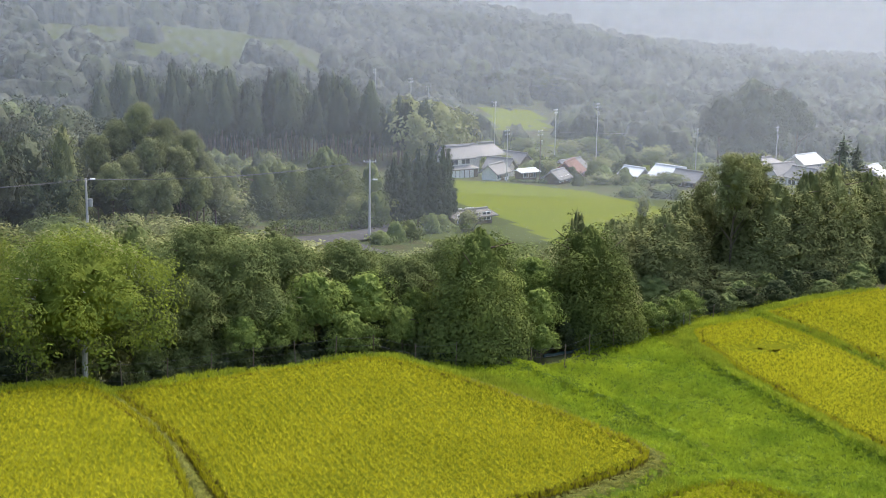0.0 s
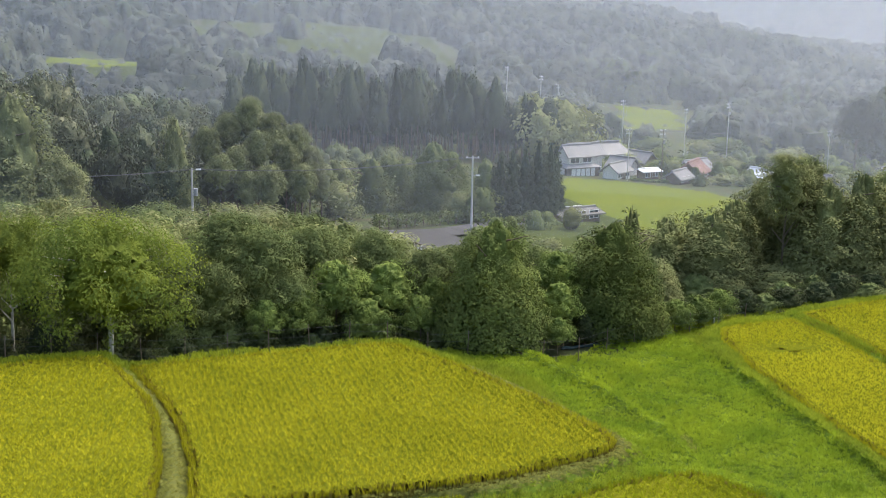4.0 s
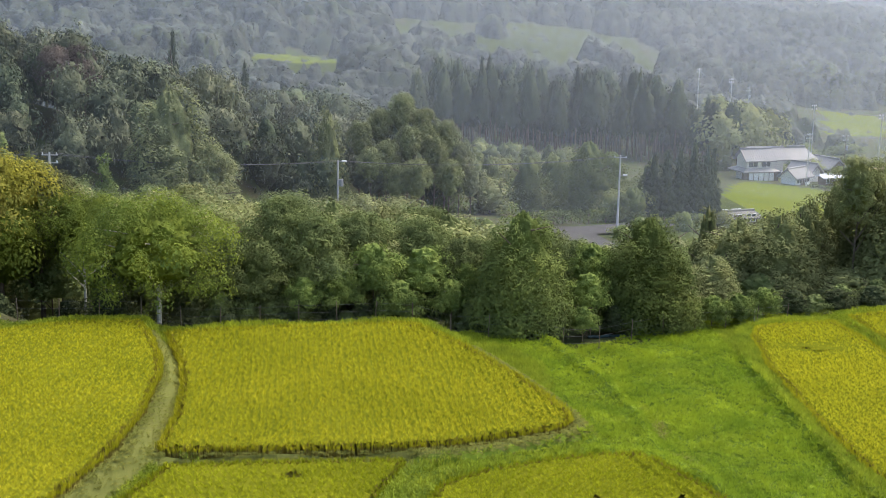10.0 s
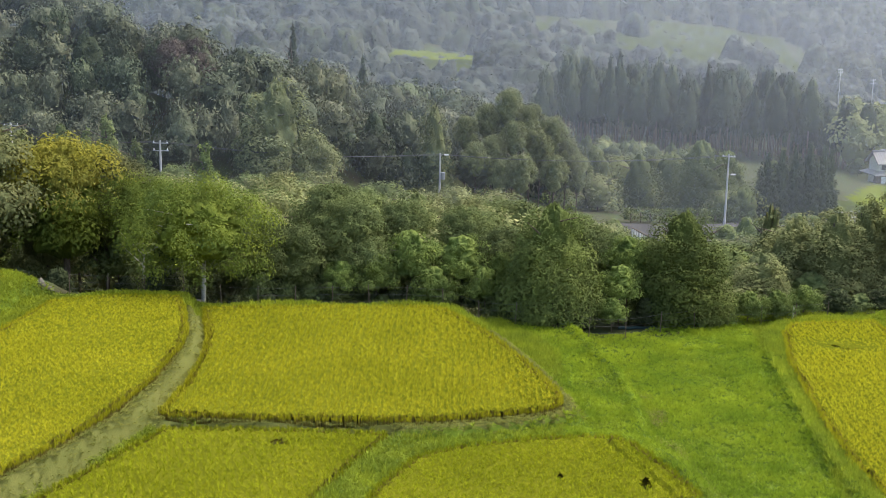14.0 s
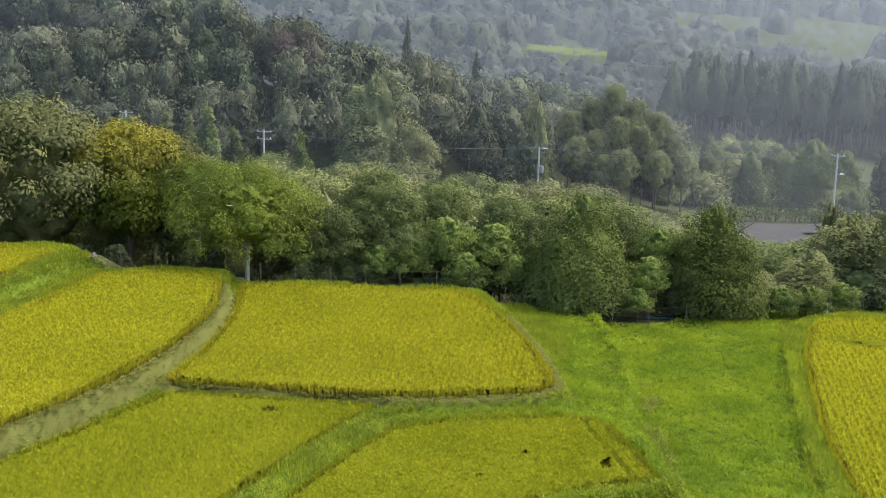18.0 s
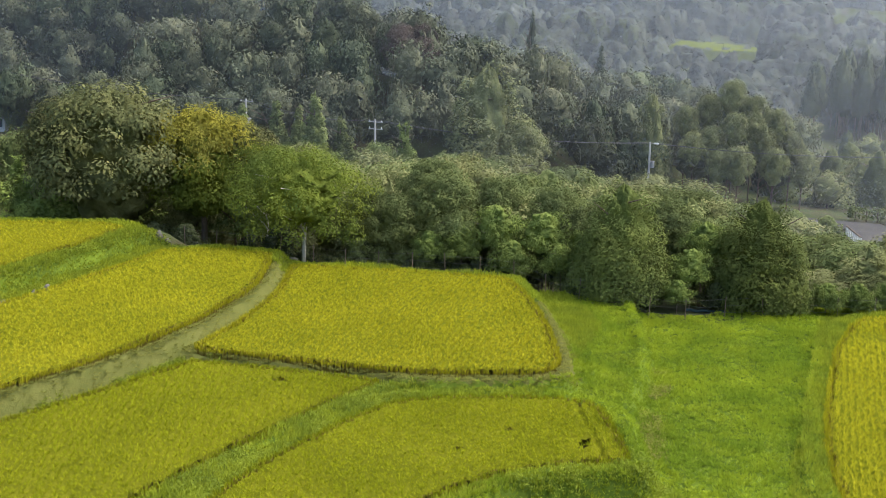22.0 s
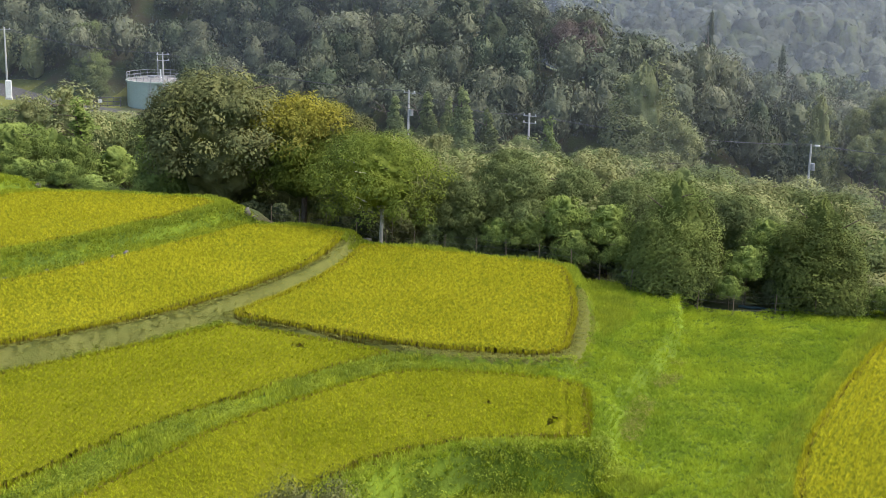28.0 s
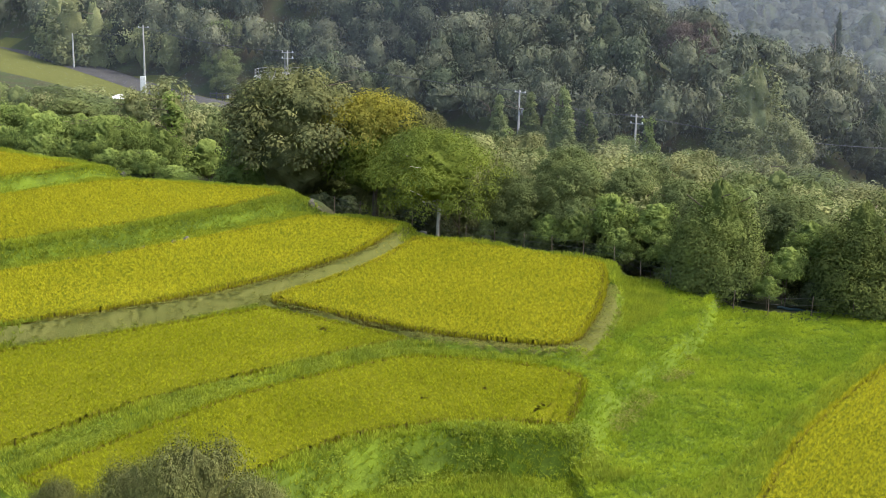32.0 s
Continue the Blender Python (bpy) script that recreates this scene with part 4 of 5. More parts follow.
# a cypress row and shrubs round the shed in the valley
for x, y, top, w in ((43.0, 150, -8.3, 3.8), (45.4, 151.5, -8.0, 3.8), (47.6, 152, -7.6, 3.6), (50.0, 152.5, -6.8, 3.8), (52.2, 153.5, -7.4, 3.2), (53.6, 155, -8.2, 3.2)):
    plant("row_cypress", x, y, top, w, group="roadside cypresses", variants=1, fine=True)
for x, y, top, w in ((33.6, 156, -6.9, 13), (40, 172, -11, 11), (30, 165, -11.5, 10), (24, 158, -10, 9), (17, 150, -9, 9), (31, 180, -13, 10), (52, 195, -16, 8), (10, 146, -8, 8)):
    plant("round_tree", x, y, top, w, fine=w > 10)
plant("willow_bush", 93, 162, -19, 3.2, "clipped round bush in a field")
plant("willow_bush", 52, 141, -16.0, 5.5)
for x, y in ((9, 112), (14, 115), (18, 119), (34, 126), (37, 129), (40, 132), (46, 140), (50, 147)):
    plant("leafy_bush", x, y, ground_z(x, y) + rng.uniform(2, 3.2), 5.0)
for x, y, top, w in ((92, 272, -12, 16), (84, 268, -14, 13), (100, 281, -15, 12), (88, 285, -12, 14)):
    plant("bamboo_clump", x, y, top, w)
for x, y, top, w in ((203, 302, -8.6, 26), (191, 300, -14, 15), (216, 306, -12.5, 17), (226, 311, -17, 12)):
    plant("knoll_tree", x, y, top, w, fine=True)
for x, y, t, w, k in ((101, 262, 4, 7, 0), (97, 258, 3, 5, 1), (110, 252, 4, 7, 2), (107, 247, 3, 5, 0), (113, 250, 4, 6, 1), (127, 247, 3.5, 8, 0), (132, 222, 3.5, 8, 2), (126, 224, 3, 7, 0), (121, 227, 2.5, 5, 1), (145, 250, 5, 9, 2), (152, 240, 4, 9, 0), (160, 285, 5, 10, 2), (150, 290, 5, 9, 0), (140, 275, 4, 10, 1), (132, 282, 4, 10, 2), (125, 290, 5, 10, 0), (170, 300, 6, 12, 1), (175, 285, 5, 9, 0), (165, 262, 4, 8, 2), (172, 252, 4, 8, 0), (196, 280, 5, 10, 1), (180, 275, 4, 7, 0), (215, 270, 6, 10, 2), (225, 255, 6, 11, 0), (150, 320, 6, 14, 1), (135, 320, 6, 12, 2), (120, 310, 6, 12, 0), (162, 330, 7, 14, 2), (180, 335, 7, 14, 1), (96, 300, 7, 12, 1), (104, 310, 8, 14, 2), (92, 330, 9, 14, 1), (116, 330, 7, 12, 0), (100, 296, 9, 10, 2), (118, 280, 5, 7, 1), (140, 240, 3, 5, 0), (146, 232, 3, 6, 1)):
    plant(("leafy_bush", "persimmon_tree", "broadleaf_tree")[k], x, y, ground_z(x, y) + t, w)
TAKEN = [(86, 243, 9), (90, 252, 8), (104, 274, 9), (112, 270, 7), (93, 236, 6), (99, 247, 6), (102, 238, 5), (114, 241, 7), (106, 229, 5), (121, 255, 7), (131, 240, 6), (137, 232, 7), (138, 225, 6), (181, 259, 8), (190, 255, 8), (180, 249, 8), (183, 244, 8), (176, 234, 7), (185, 235, 7), (204, 246, 7), (212, 255, 8)]
for i in range(190):
    x, y = (rng.uniform(80, 235), rng.uniform(222, 330)) if i < 150 else (rng.uniform(104, 150), rng.uniform(196, 234))
    if any(math.hypot(x - a, y - b) < c for a, b, c in TAKEN) or rng.random() < 0.25 or x < 92 and y > 262:
        continue
    if inside(np.array([x]), np.array([y]), PADDY)[0]:
        continue
    plant(("leafy_bush", "shade_bush", "persimmon_tree", "round_tree")[rng.integers(4)], x, y, ground_z(x, y) + rng.uniform(1.6, 4.8), rng.uniform(4, 8))
for i in range(46):
    x, y = rng.uniform(-8, 40), rng.uniform(124, 190)
    if y < road_y(x) + 7 or hill(x, y)[1] > 0.1 or x > 38 - (y - 150) * 0.1 and y > 146:
        continue
    plant(("leafy_bush", "round_tree", "persimmon_tree")[rng.integers(3)], x, y, ground_z(x, y) + rng.uniform(3, 6.5), rng.uniform(6, 9))
for i in range(44):
    x, y = rng.uniform(12, 52), rng.uniform(178, 264)
    if hill(x, y)[1] > 0.6 and x < 14 or x > 34 + (y - 178) * 0.16:
        continue
    plant(("round_tree", "persimmon_tree", "round_tree")[i % 3], x, y, ground_z(x, y) + rng.uniform(3.5, 7), rng.uniform(6, 10))
# a bushy tree close below the camera
plant("willow_bush", 16.5, -28.7, 7.5, 4.0)
plant("willow_bush", 14.2, -28.7, 6.2, 3.0)
plant("willow_bush", 10.8, -28.7, 4.7, 2.2)
plant("willow_bush", 18.2, -28.3, 6.7, 2.4)

# a clipped hedge along the road
def hedge(x0, y0, x1, y1, tall, deep, label):
    r = np.random.default_rng(21)
    n = int(math.hypot(x1 - x0, y1 - y0) * 16)
    u = r.random(n)
    side = r.uniform(-1, 1, n) * deep / 2
    x, y = x0 + (x1 - x0) * u, y0 + (y1 - y0) * u
    nx, ny = -(y1 - y0) / math.hypot(x1 - x0, y1 - y0), (x1 - x0) / math.hypot(x1 - x0, y1 - y0)
    z = height(x, y)
    c = np.stack([x + nx * side, y + ny * side, z + tall * r.uniform(0.15, 0.9, n)], -1)
    v, f = clumps(c, np.full(n, 0.4), 8, 0.4, r, 0.0)
    ob = thing("hedge", Matrix(), label, "hedge")
    part("foliage", mesh("foliage", v, f, [M["leaf"]]), ob)
    bm = bmesh.new()
    for i in range(12):
        k = (i + 0.5) / 12
        hx, hy = x0 + (x1 - x0) * k, y0 + (y1 - y0) * k
        tube(bm, (hx, hy, ground_z(hx, hy) - 0.3), (hx, hy, ground_z(hx, hy) + tall * 0.7), 0.08, seg=5)
    part("stems", from_bm("stems", bm, M["bark"]), ob)
    return ob


hedge(20.5, 133.5, 38.5, 147.5, 2.2, 2.2, "clipped dark green hedge along the road")
hedge(95, 230, 104, 228, 0.6, 0.6, "low hedge in front of the village houses")

# ---------------------------------------------------------------- woods
def woods(name, label, x, y, tall, wide, mats, kinds, quads, leaf, trunk=0.0, seed=3, per=6, full=0.8, base=0.05):
    """Many small trees in one object."""
    r = np.random.default_rng(seed)
    shapes = []
    for kind in kinds:
        c, q = crown_shape(kind, 1.0, 0.5, base, r, quads)
        v, f = clumps(c, q * 1.05, per, leaf, r, 0.2, 0.8, 0.4)
        v2, f2 = heart_of(kind, 1.0, 0.5, base, r, full, 12, 14)
        shapes.append((np.concatenate([v, v2]), np.concatenate([f, f2 + len(v)])))
    z = height(x, y)
    vs, fs, ks, hue, at = [], [], [], [], 0
    for i in range(len(x)):
        s, sf = shapes[r.integers(len(shapes))]
        a = r.uniform(0, 2 * math.pi)
        rot = np.array([[math.cos(a), -math.sin(a), 0], [math.sin(a), math.cos(a), 0], [0, 0, 1]]) * [[wide[i]], [wide[i]], [tall[i]]]
        vs.append(s @ rot.T + [x[i], y[i], z[i] - 0.3])
        fs.append(sf + at)
        at += len(s)
        ks.append(np.full(len(sf), r.integers(len(mats) - (trunk > 0))))
        hue.append(np.full(len(sf) + (5 if trunk else 0), r.uniform(-1, 1)))
        if trunk:
            w = wide[i] * trunk
            t = []
            for j in range(5):
                a0, a1 = j * 1.2566, (j + 1) * 1.2566
                t.append([[math.cos(a0) * w, math.sin(a0) * w, 0], [math.cos(a1) * w, math.sin(a1) * w, 0], [math.cos(a1) * w * .5, math.sin(a1) * w * .5, tall[i] * .85], [math.cos(a0) * w * .5, math.sin(a0) * w * .5, tall[i] * .85]])
            vs.append((np.array(t) + [x[i], y[i], z[i] - 0.3]).reshape(-1, 3))
            fs.append(np.arange(20).reshape(5, 4) + at)
            at += 20
            ks.append(np.full(5, len(mats) - 1))
    me = mesh(name, np.concatenate(vs), np.concatenate(fs), [M[m] for m in mats], np.concatenate(ks))
    me.attributes.new("tree_tint", "FLOAT", "FACE").data.foreach_set("value", np.concatenate(hue).astype(np.float32))
    return tagged(new(name, me), label, "woodland", kind="stuff")


def scatter(x0, x1, y0, y1, gap, keep):
    gx, gy = np.meshgrid(np.arange(x0, x1, gap), np.arange(y0, y1, gap))
    gx, gy = gx.ravel() + rng.uniform(-.45, .45, gx.size) * gap, gy.ravel() + rng.uniform(-.45, .45, gy.size) * gap
    k = keep(gx, gy)
    return gx[k], gy[k]


def canopy(name, label, x, y, tall, wide, mats, kinds, cell, lumps, leaves, leaf, seed):
    """Crowns grown together: a billowing surface of many lumps a tree, with leaves over it."""
    r = np.random.default_rng(seed)
    x0, y0 = x.min() - 12, y.min() - 12
    nx, ny = int((x.max() + 12 - x0) / cell), int((y.max() + 12 - y0) / cell)
    gx, gy = np.meshgrid(x0 + np.arange(nx) * cell, y0 + np.arange(ny) * cell)
    ground_h = height(gx, gy)
    Z, who, hue = ground_h - 0.5, np.zeros((ny, nx), int), np.zeros((ny, nx))
    shapes = [crown_shape(k, 1.0, 0.5, 0.04, r, lumps) + (k,) for k in kinds]
    z = height(x, y)
    for i in range(len(x)):
        c, q, kind = shapes[r.integers(len(shapes))]
        a, m, own = r.uniform(0, 2 * math.pi), r.integers(len(mats)), r.uniform(-1, 1)
        px = x[i] + (c[:, 0] * math.cos(a) - c[:, 1] * math.sin(a)) * wide[i]
        py = y[i] + (c[:, 0] * math.sin(a) + c[:, 1] * math.cos(a)) * wide[i]
        for cx, cy, cz, cr in zip(px, py, z[i] + c[:, 2] * tall[i], q * wide[i] * 1.25):
            k = max(int(cr / cell) + 1, 1)
            u, v = int((cx - x0) / cell), int((cy - y0) / cell)
            s = np.s_[max(v - k, 0):v + k + 2, max(u - k, 0):u + k + 2]
            d = (gx[s] - cx) ** 2 + (gy[s] - cy) ** 2
            up = np.where(d < cr * cr, cz + np.sqrt(np.maximum(cr * cr - d, 0)) * (0.85 if kind in ("dome", "mound") else 1.3), -999)
            who[s], hue[s] = np.where(up > Z[s], m, who[s]), np.where(up > Z[s], own, hue[s])
            Z[s] = np.maximum(Z[s], up)
    Z = Z + r.normal(0, 0.34 * cell, Z.shape)
    i = np.arange(nx * ny).reshape(ny, nx)
    hi = Z > ground_h + 0.8
    ok = hi[:-1, :-1] | hi[1:, 1:] | hi[:-1, 1:] | hi[1:, :-1]
    f = np.stack([i[:-1, :-1], i[:-1, 1:], i[1:, 1:], i[1:, :-1]], -1)[ok]
    v = np.stack([gx + r.normal(0, 0.28 * cell, gx.shape), gy + r.normal(0, 0.28 * cell, gx.shape), Z], -1).reshape(-1, 3)
    nrm = np.cross(v[f[:, 2]] - v[f[:, 0]], v[f[:, 3]] - v[f[:, 1]])
    area = np.linalg.norm(nrm, axis=1)
    area[nrm[:, 1] > 0.75 * area] *= 0.2
    pick = r.choice(len(f), leaves, p=area / area.sum())
    w = r.random((leaves, 2, 1))
    at = (v[f[pick, 0]] * (1 - w[:, 0]) + v[f[pick, 1]] * w[:, 0]) * (1 - w[:, 1]) + (v[f[pick, 3]] * (1 - w[:, 0]) + v[f[pick, 2]] * w[:, 0]) * w[:, 1]
    n1 = nrm[pick] / area[pick, None].clip(1e-6)
    lv, lf = leaf_quads(at + n1 * leaf * 0.4, n1 + 0.35 * r.normal(size=n1.shape), leaf, r)
    kf = who[:-1, :-1][ok]
    used, f2 = np.unique(f, return_inverse=True)
    f2 = f2.reshape(-1, 4)
    me = mesh(name, np.concatenate([v[used], lv]), np.concatenate([f2, lf + len(used)]), [M[m] for m in mats], np.concatenate([kf, kf[pick]]), True)
    shade = hue[:-1, :-1][ok]
    me.attributes.new("tree_tint", "FLOAT", "FACE").data.foreach_set("value", np.concatenate([shade, shade[pick]]).astype(np.float32))
    return tagged(new(name, me), label, "woodland", kind="stuff")


x, y = scatter(-210, 15, 100, 200, 4.5, lambda a, b: ((hill(a, b)[1] > 0.0) | (b > road_y(a) + 6) & (a > -95) & (a < -22)) & (hill(a, b)[1] < np.interp(a, [-120, -60], [1.5, 2.0])))
n = len(x)
woods("hillside_wood", "mixed evergreen and broadleaved wood covering the hill", x, y, rng.uniform(8.5, 12, n), rng.uniform(5.2, 8.2, n), ("wood_a", "wood_b", "wood_a", "wood_b", "cedar"), ("dome", "dome", "layers", "dome", "dome", "dome", "cone"), 44, 0.075, 0.0, 3, 12, 0.6, 0.4)
x, y = scatter(8, 92, 268, 330, 5.4, lambda a, b: (b > 275 - 0.1 * (a - 20)) & (a > 6 + (b - 268) * 0.1))
n = len(x)
woods("cedar_grove", "dark grove of tall straight cedars with bare trunks", x, y, rng.uniform(17, 25, n) - 6 * (x > 75), rng.uniform(6.5, 9, n), ("cedar", "cedar", "bark"), ("spire", "cone", "cone", "cone"), 60, 0.055, 0.026, 5, 8, 0.75, 0.36)
x, y = scatter(-200, 700, 335, 780, 10.5, lambda a, b: (waves(a, b, 70, 2) < 0.85) & ~inside(a, b, [(158, 338), (195, 345), (250, 365), (250, 392), (168, 380)]) & ~(inside(a, b, [(-4, 548), (75, 586), (124, 574), (124, 496), (104, 468), (36, 464), (4, 496)]) & (waves(a, b, 9, 1) > -0.6)) & ~inside(a, b, [(-56, 443), (-32, 464), (-14, 452), (-14, 392), (-52, 392), (-52, 422)]) & ~inside(a, b, [(130, 333), (158, 333), (212, 464), (158, 464)]))
n = len(x)
canopy("far_wood", "hazy wooded slopes across the valley", x, y, rng.uniform(8, 12, n), rng.uniform(9, 15, n), ("wood_c", "wood_c", "wood_c", "cedar"), ("mound", "dome", "dome", "mound"), 1.7, 18, 110000, 1.1, 8)
for x, y, top, w, k in ((-33.1, 159.5, 9.2, 5.0, "cedar_tree"), (-25.0, 106.5, 5.8, 11.0, "hill_conifer"), (-7.1, 128.5, 0.8, 6.5, "hill_conifer"), (-15, 150, 1.0, 5, "cedar_tree"), (-22.5, 166, 3.6, 5, "cedar_tree"), (-20.5, 107, -1.5, 8, "hill_tree")):
    plant(k, x, y, top, w, "tall tree standing out on the wooded hill", fine=True)
for x, y, top, w in ((3.1, 135, 1.8, 4.6), (0.0, 134, -0.4, 4.2), (6.2, 135, -0.4, 4.6), (9.4, 136, -2.1, 4.6), (11.6, 137, -5.4, 4.4), (7.8, 132, -4.0, 4.4), (4.0, 131, -2.4, 4.2), (1.0, 130, -4.3, 4.4), (9.8, 131, -7.0, 4.6), (5.2, 128, -6.6, 4.8), (-2.8, 132, -2.0, 4.2), (13.4, 138, -8.2, 4.6), (6.4, 133, -2.4, 3.8), (2.4, 128.5, -7.4, 4.4), (-1.2, 128.6, -5.2, 4.2)):
    plant("hill_tree", x, y, top, w, "rounded light green evergreen on the wooded spur", fine=True)
for x, y, rise, w in ((-117.5, 103.5, 7, 6.5), (-120.5, 107, 9, 7.5), (-115, 101.5, 4.5, 5.0), (-99.5, 112, 7, 6.5), (-96.5, 105.5, 6, 6.0)):
    plant("broadleaf_tree", x, y, ground_z(x, y) + rise, w, "green tree between the road and the tank", fine=True)
for x, y, top, w in ((-152, 105.5, 7, 9), (-157, 104, 9, 10), (-146, 107, 5, 8), (-138, 105, 4, 7), (-163, 106, 10, 10), (-131, 104.5, 3, 7)):
    plant("hill_conifer" if w > 8 else "hill_tree", x, y, top, w)
for x, y, top, w in ((-41.2, 118.6, 8.8, 5.5), (-38.6, 120, 8.8, 5.0), (-37.4, 117.4, 7.2, 4.4)):
    ob = plant("hill_tree", x, y, top, w, fine=True)
    for child in ob.children:
        if child.name.startswith("crown"):
            child.data = child.data.copy()
            child.data.materials[0] = M["russet"]
    tagged(ob, "russet-leaved tree among green ones on the hill", "tree")

# ---------------------------------------------------------------- fence and stones
for i in range(22):
    x = -17.85 + i * 2.05
    y = float(edge_y(x)) + 0.3 + 0.1 * math.sin(i * 2.1)
    z = ground_z(x, y)
    ob = thing("fence_post", pose(x, y, z, rng.uniform(-3, 3), rng.uniform(-3, 3), 0), "thin weathered post of the boar fence", "fence post", "boar fence posts")
    part("pole", tube_mesh("pole", M["timber"], (0, 0, -0.3), (0, 0, 1.25), 0.025, seg=6), ob)
    part("cap", tube_mesh("cap", M["dark_steel"], (0, 0, 1.25), (0, 0, 1.28), 0.028, seg=6), ob)


def cable(name, pts, r, mat, label, sag=0.0, steps=14):
    cu = bpy.data.curves.new(name, "CURVE")
    cu.dimensions, cu.bevel_depth, cu.bevel_resolution = "3D", r, 0
    for a, b in zip(pts, pts[1:]):
        sp = cu.splines.new("POLY")
        sp.points.add(steps)
        for i in range(steps + 1):
            u = i / steps
            p = Vector(a).lerp(Vector(b), u)
            sp.points[i].co = (p.x, p.y, p.z - 4 * sag * u * (1 - u), 1)
    cu.materials.append(mat)
    return tagged(new(name, cu), label, "wire")


for zz in (0.35, 0.75, 1.15):
    pts = [(-17.85 + i * 2.05, float(edge_y(-17.85 + i * 2.05)) + 0.3 + 0.1 * math.sin(i * 2.1), ground_z(-17.85 + i * 2.05, float(edge_y(-17.85 + i * 2.05)) + 0.3) + zz) for i in range(22)]
    cable("fence_wire", pts, 0.005, M["wire"], "thin steel wire strung along the fence posts", 0.02, 3)


def boulder(x, y, s, label, seed):
    r = np.random.default_rng(seed)
    bm = bmesh.new()
    bmesh.ops.create_icosphere(bm, subdivisions=2, radius=1)
    for v in bm.verts:
        v.co *= 0.8 + 0.4 * r.random()
        v.co = Vector((v.co.x * s[0], v.co.y * s[1], v.co.z * s[2]))
    ob = new("field_stone", from_bm("field_stone", bm, M["rock"]))
    ob.location = (x, y, ground_z(x, y) + s[2] * 0.1)
    return tagged(ob, label, "stone")


boulder(-19.1, 15.6, (0.24, 0.26, 0.42), "tall grey stone at the corner of a terrace", 1)
boulder(-18.7, 15.9, (0.2, 0.2, 0.22), "grey stone at the corner of a terrace", 2)
boulder(-18.9, 3.8, (0.22, 0.3, 0.32), "pale stone showing in the grass bank", 3)
boulder(-19.3, 0.6, (0.25, 0.3, 0.2), "pale stone showing in the grass bank", 4)
boulder(-11.0, 17.7, (0.35, 0.2, 0.12), "flat stone at the end of the mown path", 5)
boulder(-34.6, 12.2, (0.22, 0.22, 0.25), "small white stone beside a terrace", 6)
for i in range(6):
    y = -9 + i * 2.4 + rng.uniform(-0.5, 0.5)
    x = float(np.interp(y, [-14, -5.9, 2.9, 8.7], [-22.0, -19.9, -18.5, -18.2])) - rng.uniform(0.5, 0.8)
    boulder(x, y, (rng.uniform(0.12, 0.22), rng.uniform(0.14, 0.28), rng.uniform(0.16, 0.26)), "small grey stone in the old terrace wall", 20 + i)
bm = bmesh.new()
box(bm, -0.12, -0.75, -0.05, 0.12, 0.75, 0.02, 0.01)
ob = new("puddle", from_bm("puddle", bm, M["mud"]))
ob.matrix_basis = pose(11.5, -0.9, ground_z(11.5, -0.9) + 0.03, 0, 0, 22)
tagged(ob, "narrow wet gap of standing water between rice rows", "puddle")
NX, NY = 13.6, 21.4
net = thing("blue_net", pose(NX, NY, ground_z(NX, NY), 0, 0, 12), "faded blue-green net bundled along the fence", "net")
bm = bmesh.new()
for i in range(9):
    tube(bm, (-1.0 + i * 0.25, 0.03 * math.sin(i * 2.3), 0.09 + 0.03 * math.sin(i * 1.7)), (-0.75 + i * 0.25, 0.03 * math.sin(i * 2.3 + 2.3), 0.09 + 0.03 * math.sin(i * 1.7 + 1.7)), 0.09, 0.08, 7)
part("roll", from_bm("roll", bm, M["net"]), net)
for xx in (-0.8, 0.9):
    part("stake", tube_mesh("stake", M["timber"], (xx, 0.18, -0.2), (xx, 0.18, 0.9), 0.02, seg=6), net)
MX, MY = 23.2, 25.0
marker = thing("marker_post", pose(MX, MY, ground_z(MX, MY), 0, 0, 0), "short white marker post at the field edge", "post")
part("shaft", tube_mesh("shaft", M["white"], (0, 0, -0.2), (0, 0, 0.85), 0.05, seg=8), marker)
part("cap", tube_mesh("cap", M["concrete"], (0, 0, 0.85), (0, 0, 0.9), 0.055, 0.03, 8), marker)

# ---------------------------------------------------------------- poles and wires
def utility_pole(x, y, top, label, arms=1, drum=False, lamp=False, turn=0.0, mat="concrete", thick=0.19):
    z = ground_z(x, y)
    h = top - z
    ob = thing("utility_pole", pose(x, y, z, 0, 0, turn), label, "utility pole")
    part("shaft", tube_mesh("shaft", M[mat], (0, 0, -0.5), (0, 0, h), thick, thick * 0.58, 10), ob)
    for i in range(arms):
        zz = h - 0.35 - 0.9 * i
        arm = part("crossarm", box_mesh("crossarm", M["steel"], -0.95, 0.10, zz - 0.05, 0.95, 0.20, zz + 0.05), ob)
        for xx in (-0.8, 0.0, 0.8):
            part("insulator", tube_mesh("insulator", M["white"], (xx, 0.15, zz + 0.05), (xx, 0.15, zz + 0.28), 0.07, 0.05, 8), arm)
    if drum:
        t = part("transformer", tube_mesh("transformer", M["steel"], (0.42, 0, h - 3.4), (0.42, 0, h - 2.5), 0.28, seg=12), ob)
        part("bracket", box_mesh("bracket", M["dark_steel"], 0.1, -0.06, h - 3.0, 0.3, 0.06, h - 2.9), t)
    if lamp:
        zl = h - 3.0 if arms else h - 0.3
        a = part("lamp_arm", tube_mesh("lamp_arm", M["steel"], (0, 0, zl), (0.6, 0, zl + 0.2), 0.03, seg=6), ob)
        part("lamp_head", box_mesh("lamp_head", M["white"], 0.5, -0.14, zl + 0.06, 1.1, 0.14, zl + 0.24, 0.03), a)
    return ob


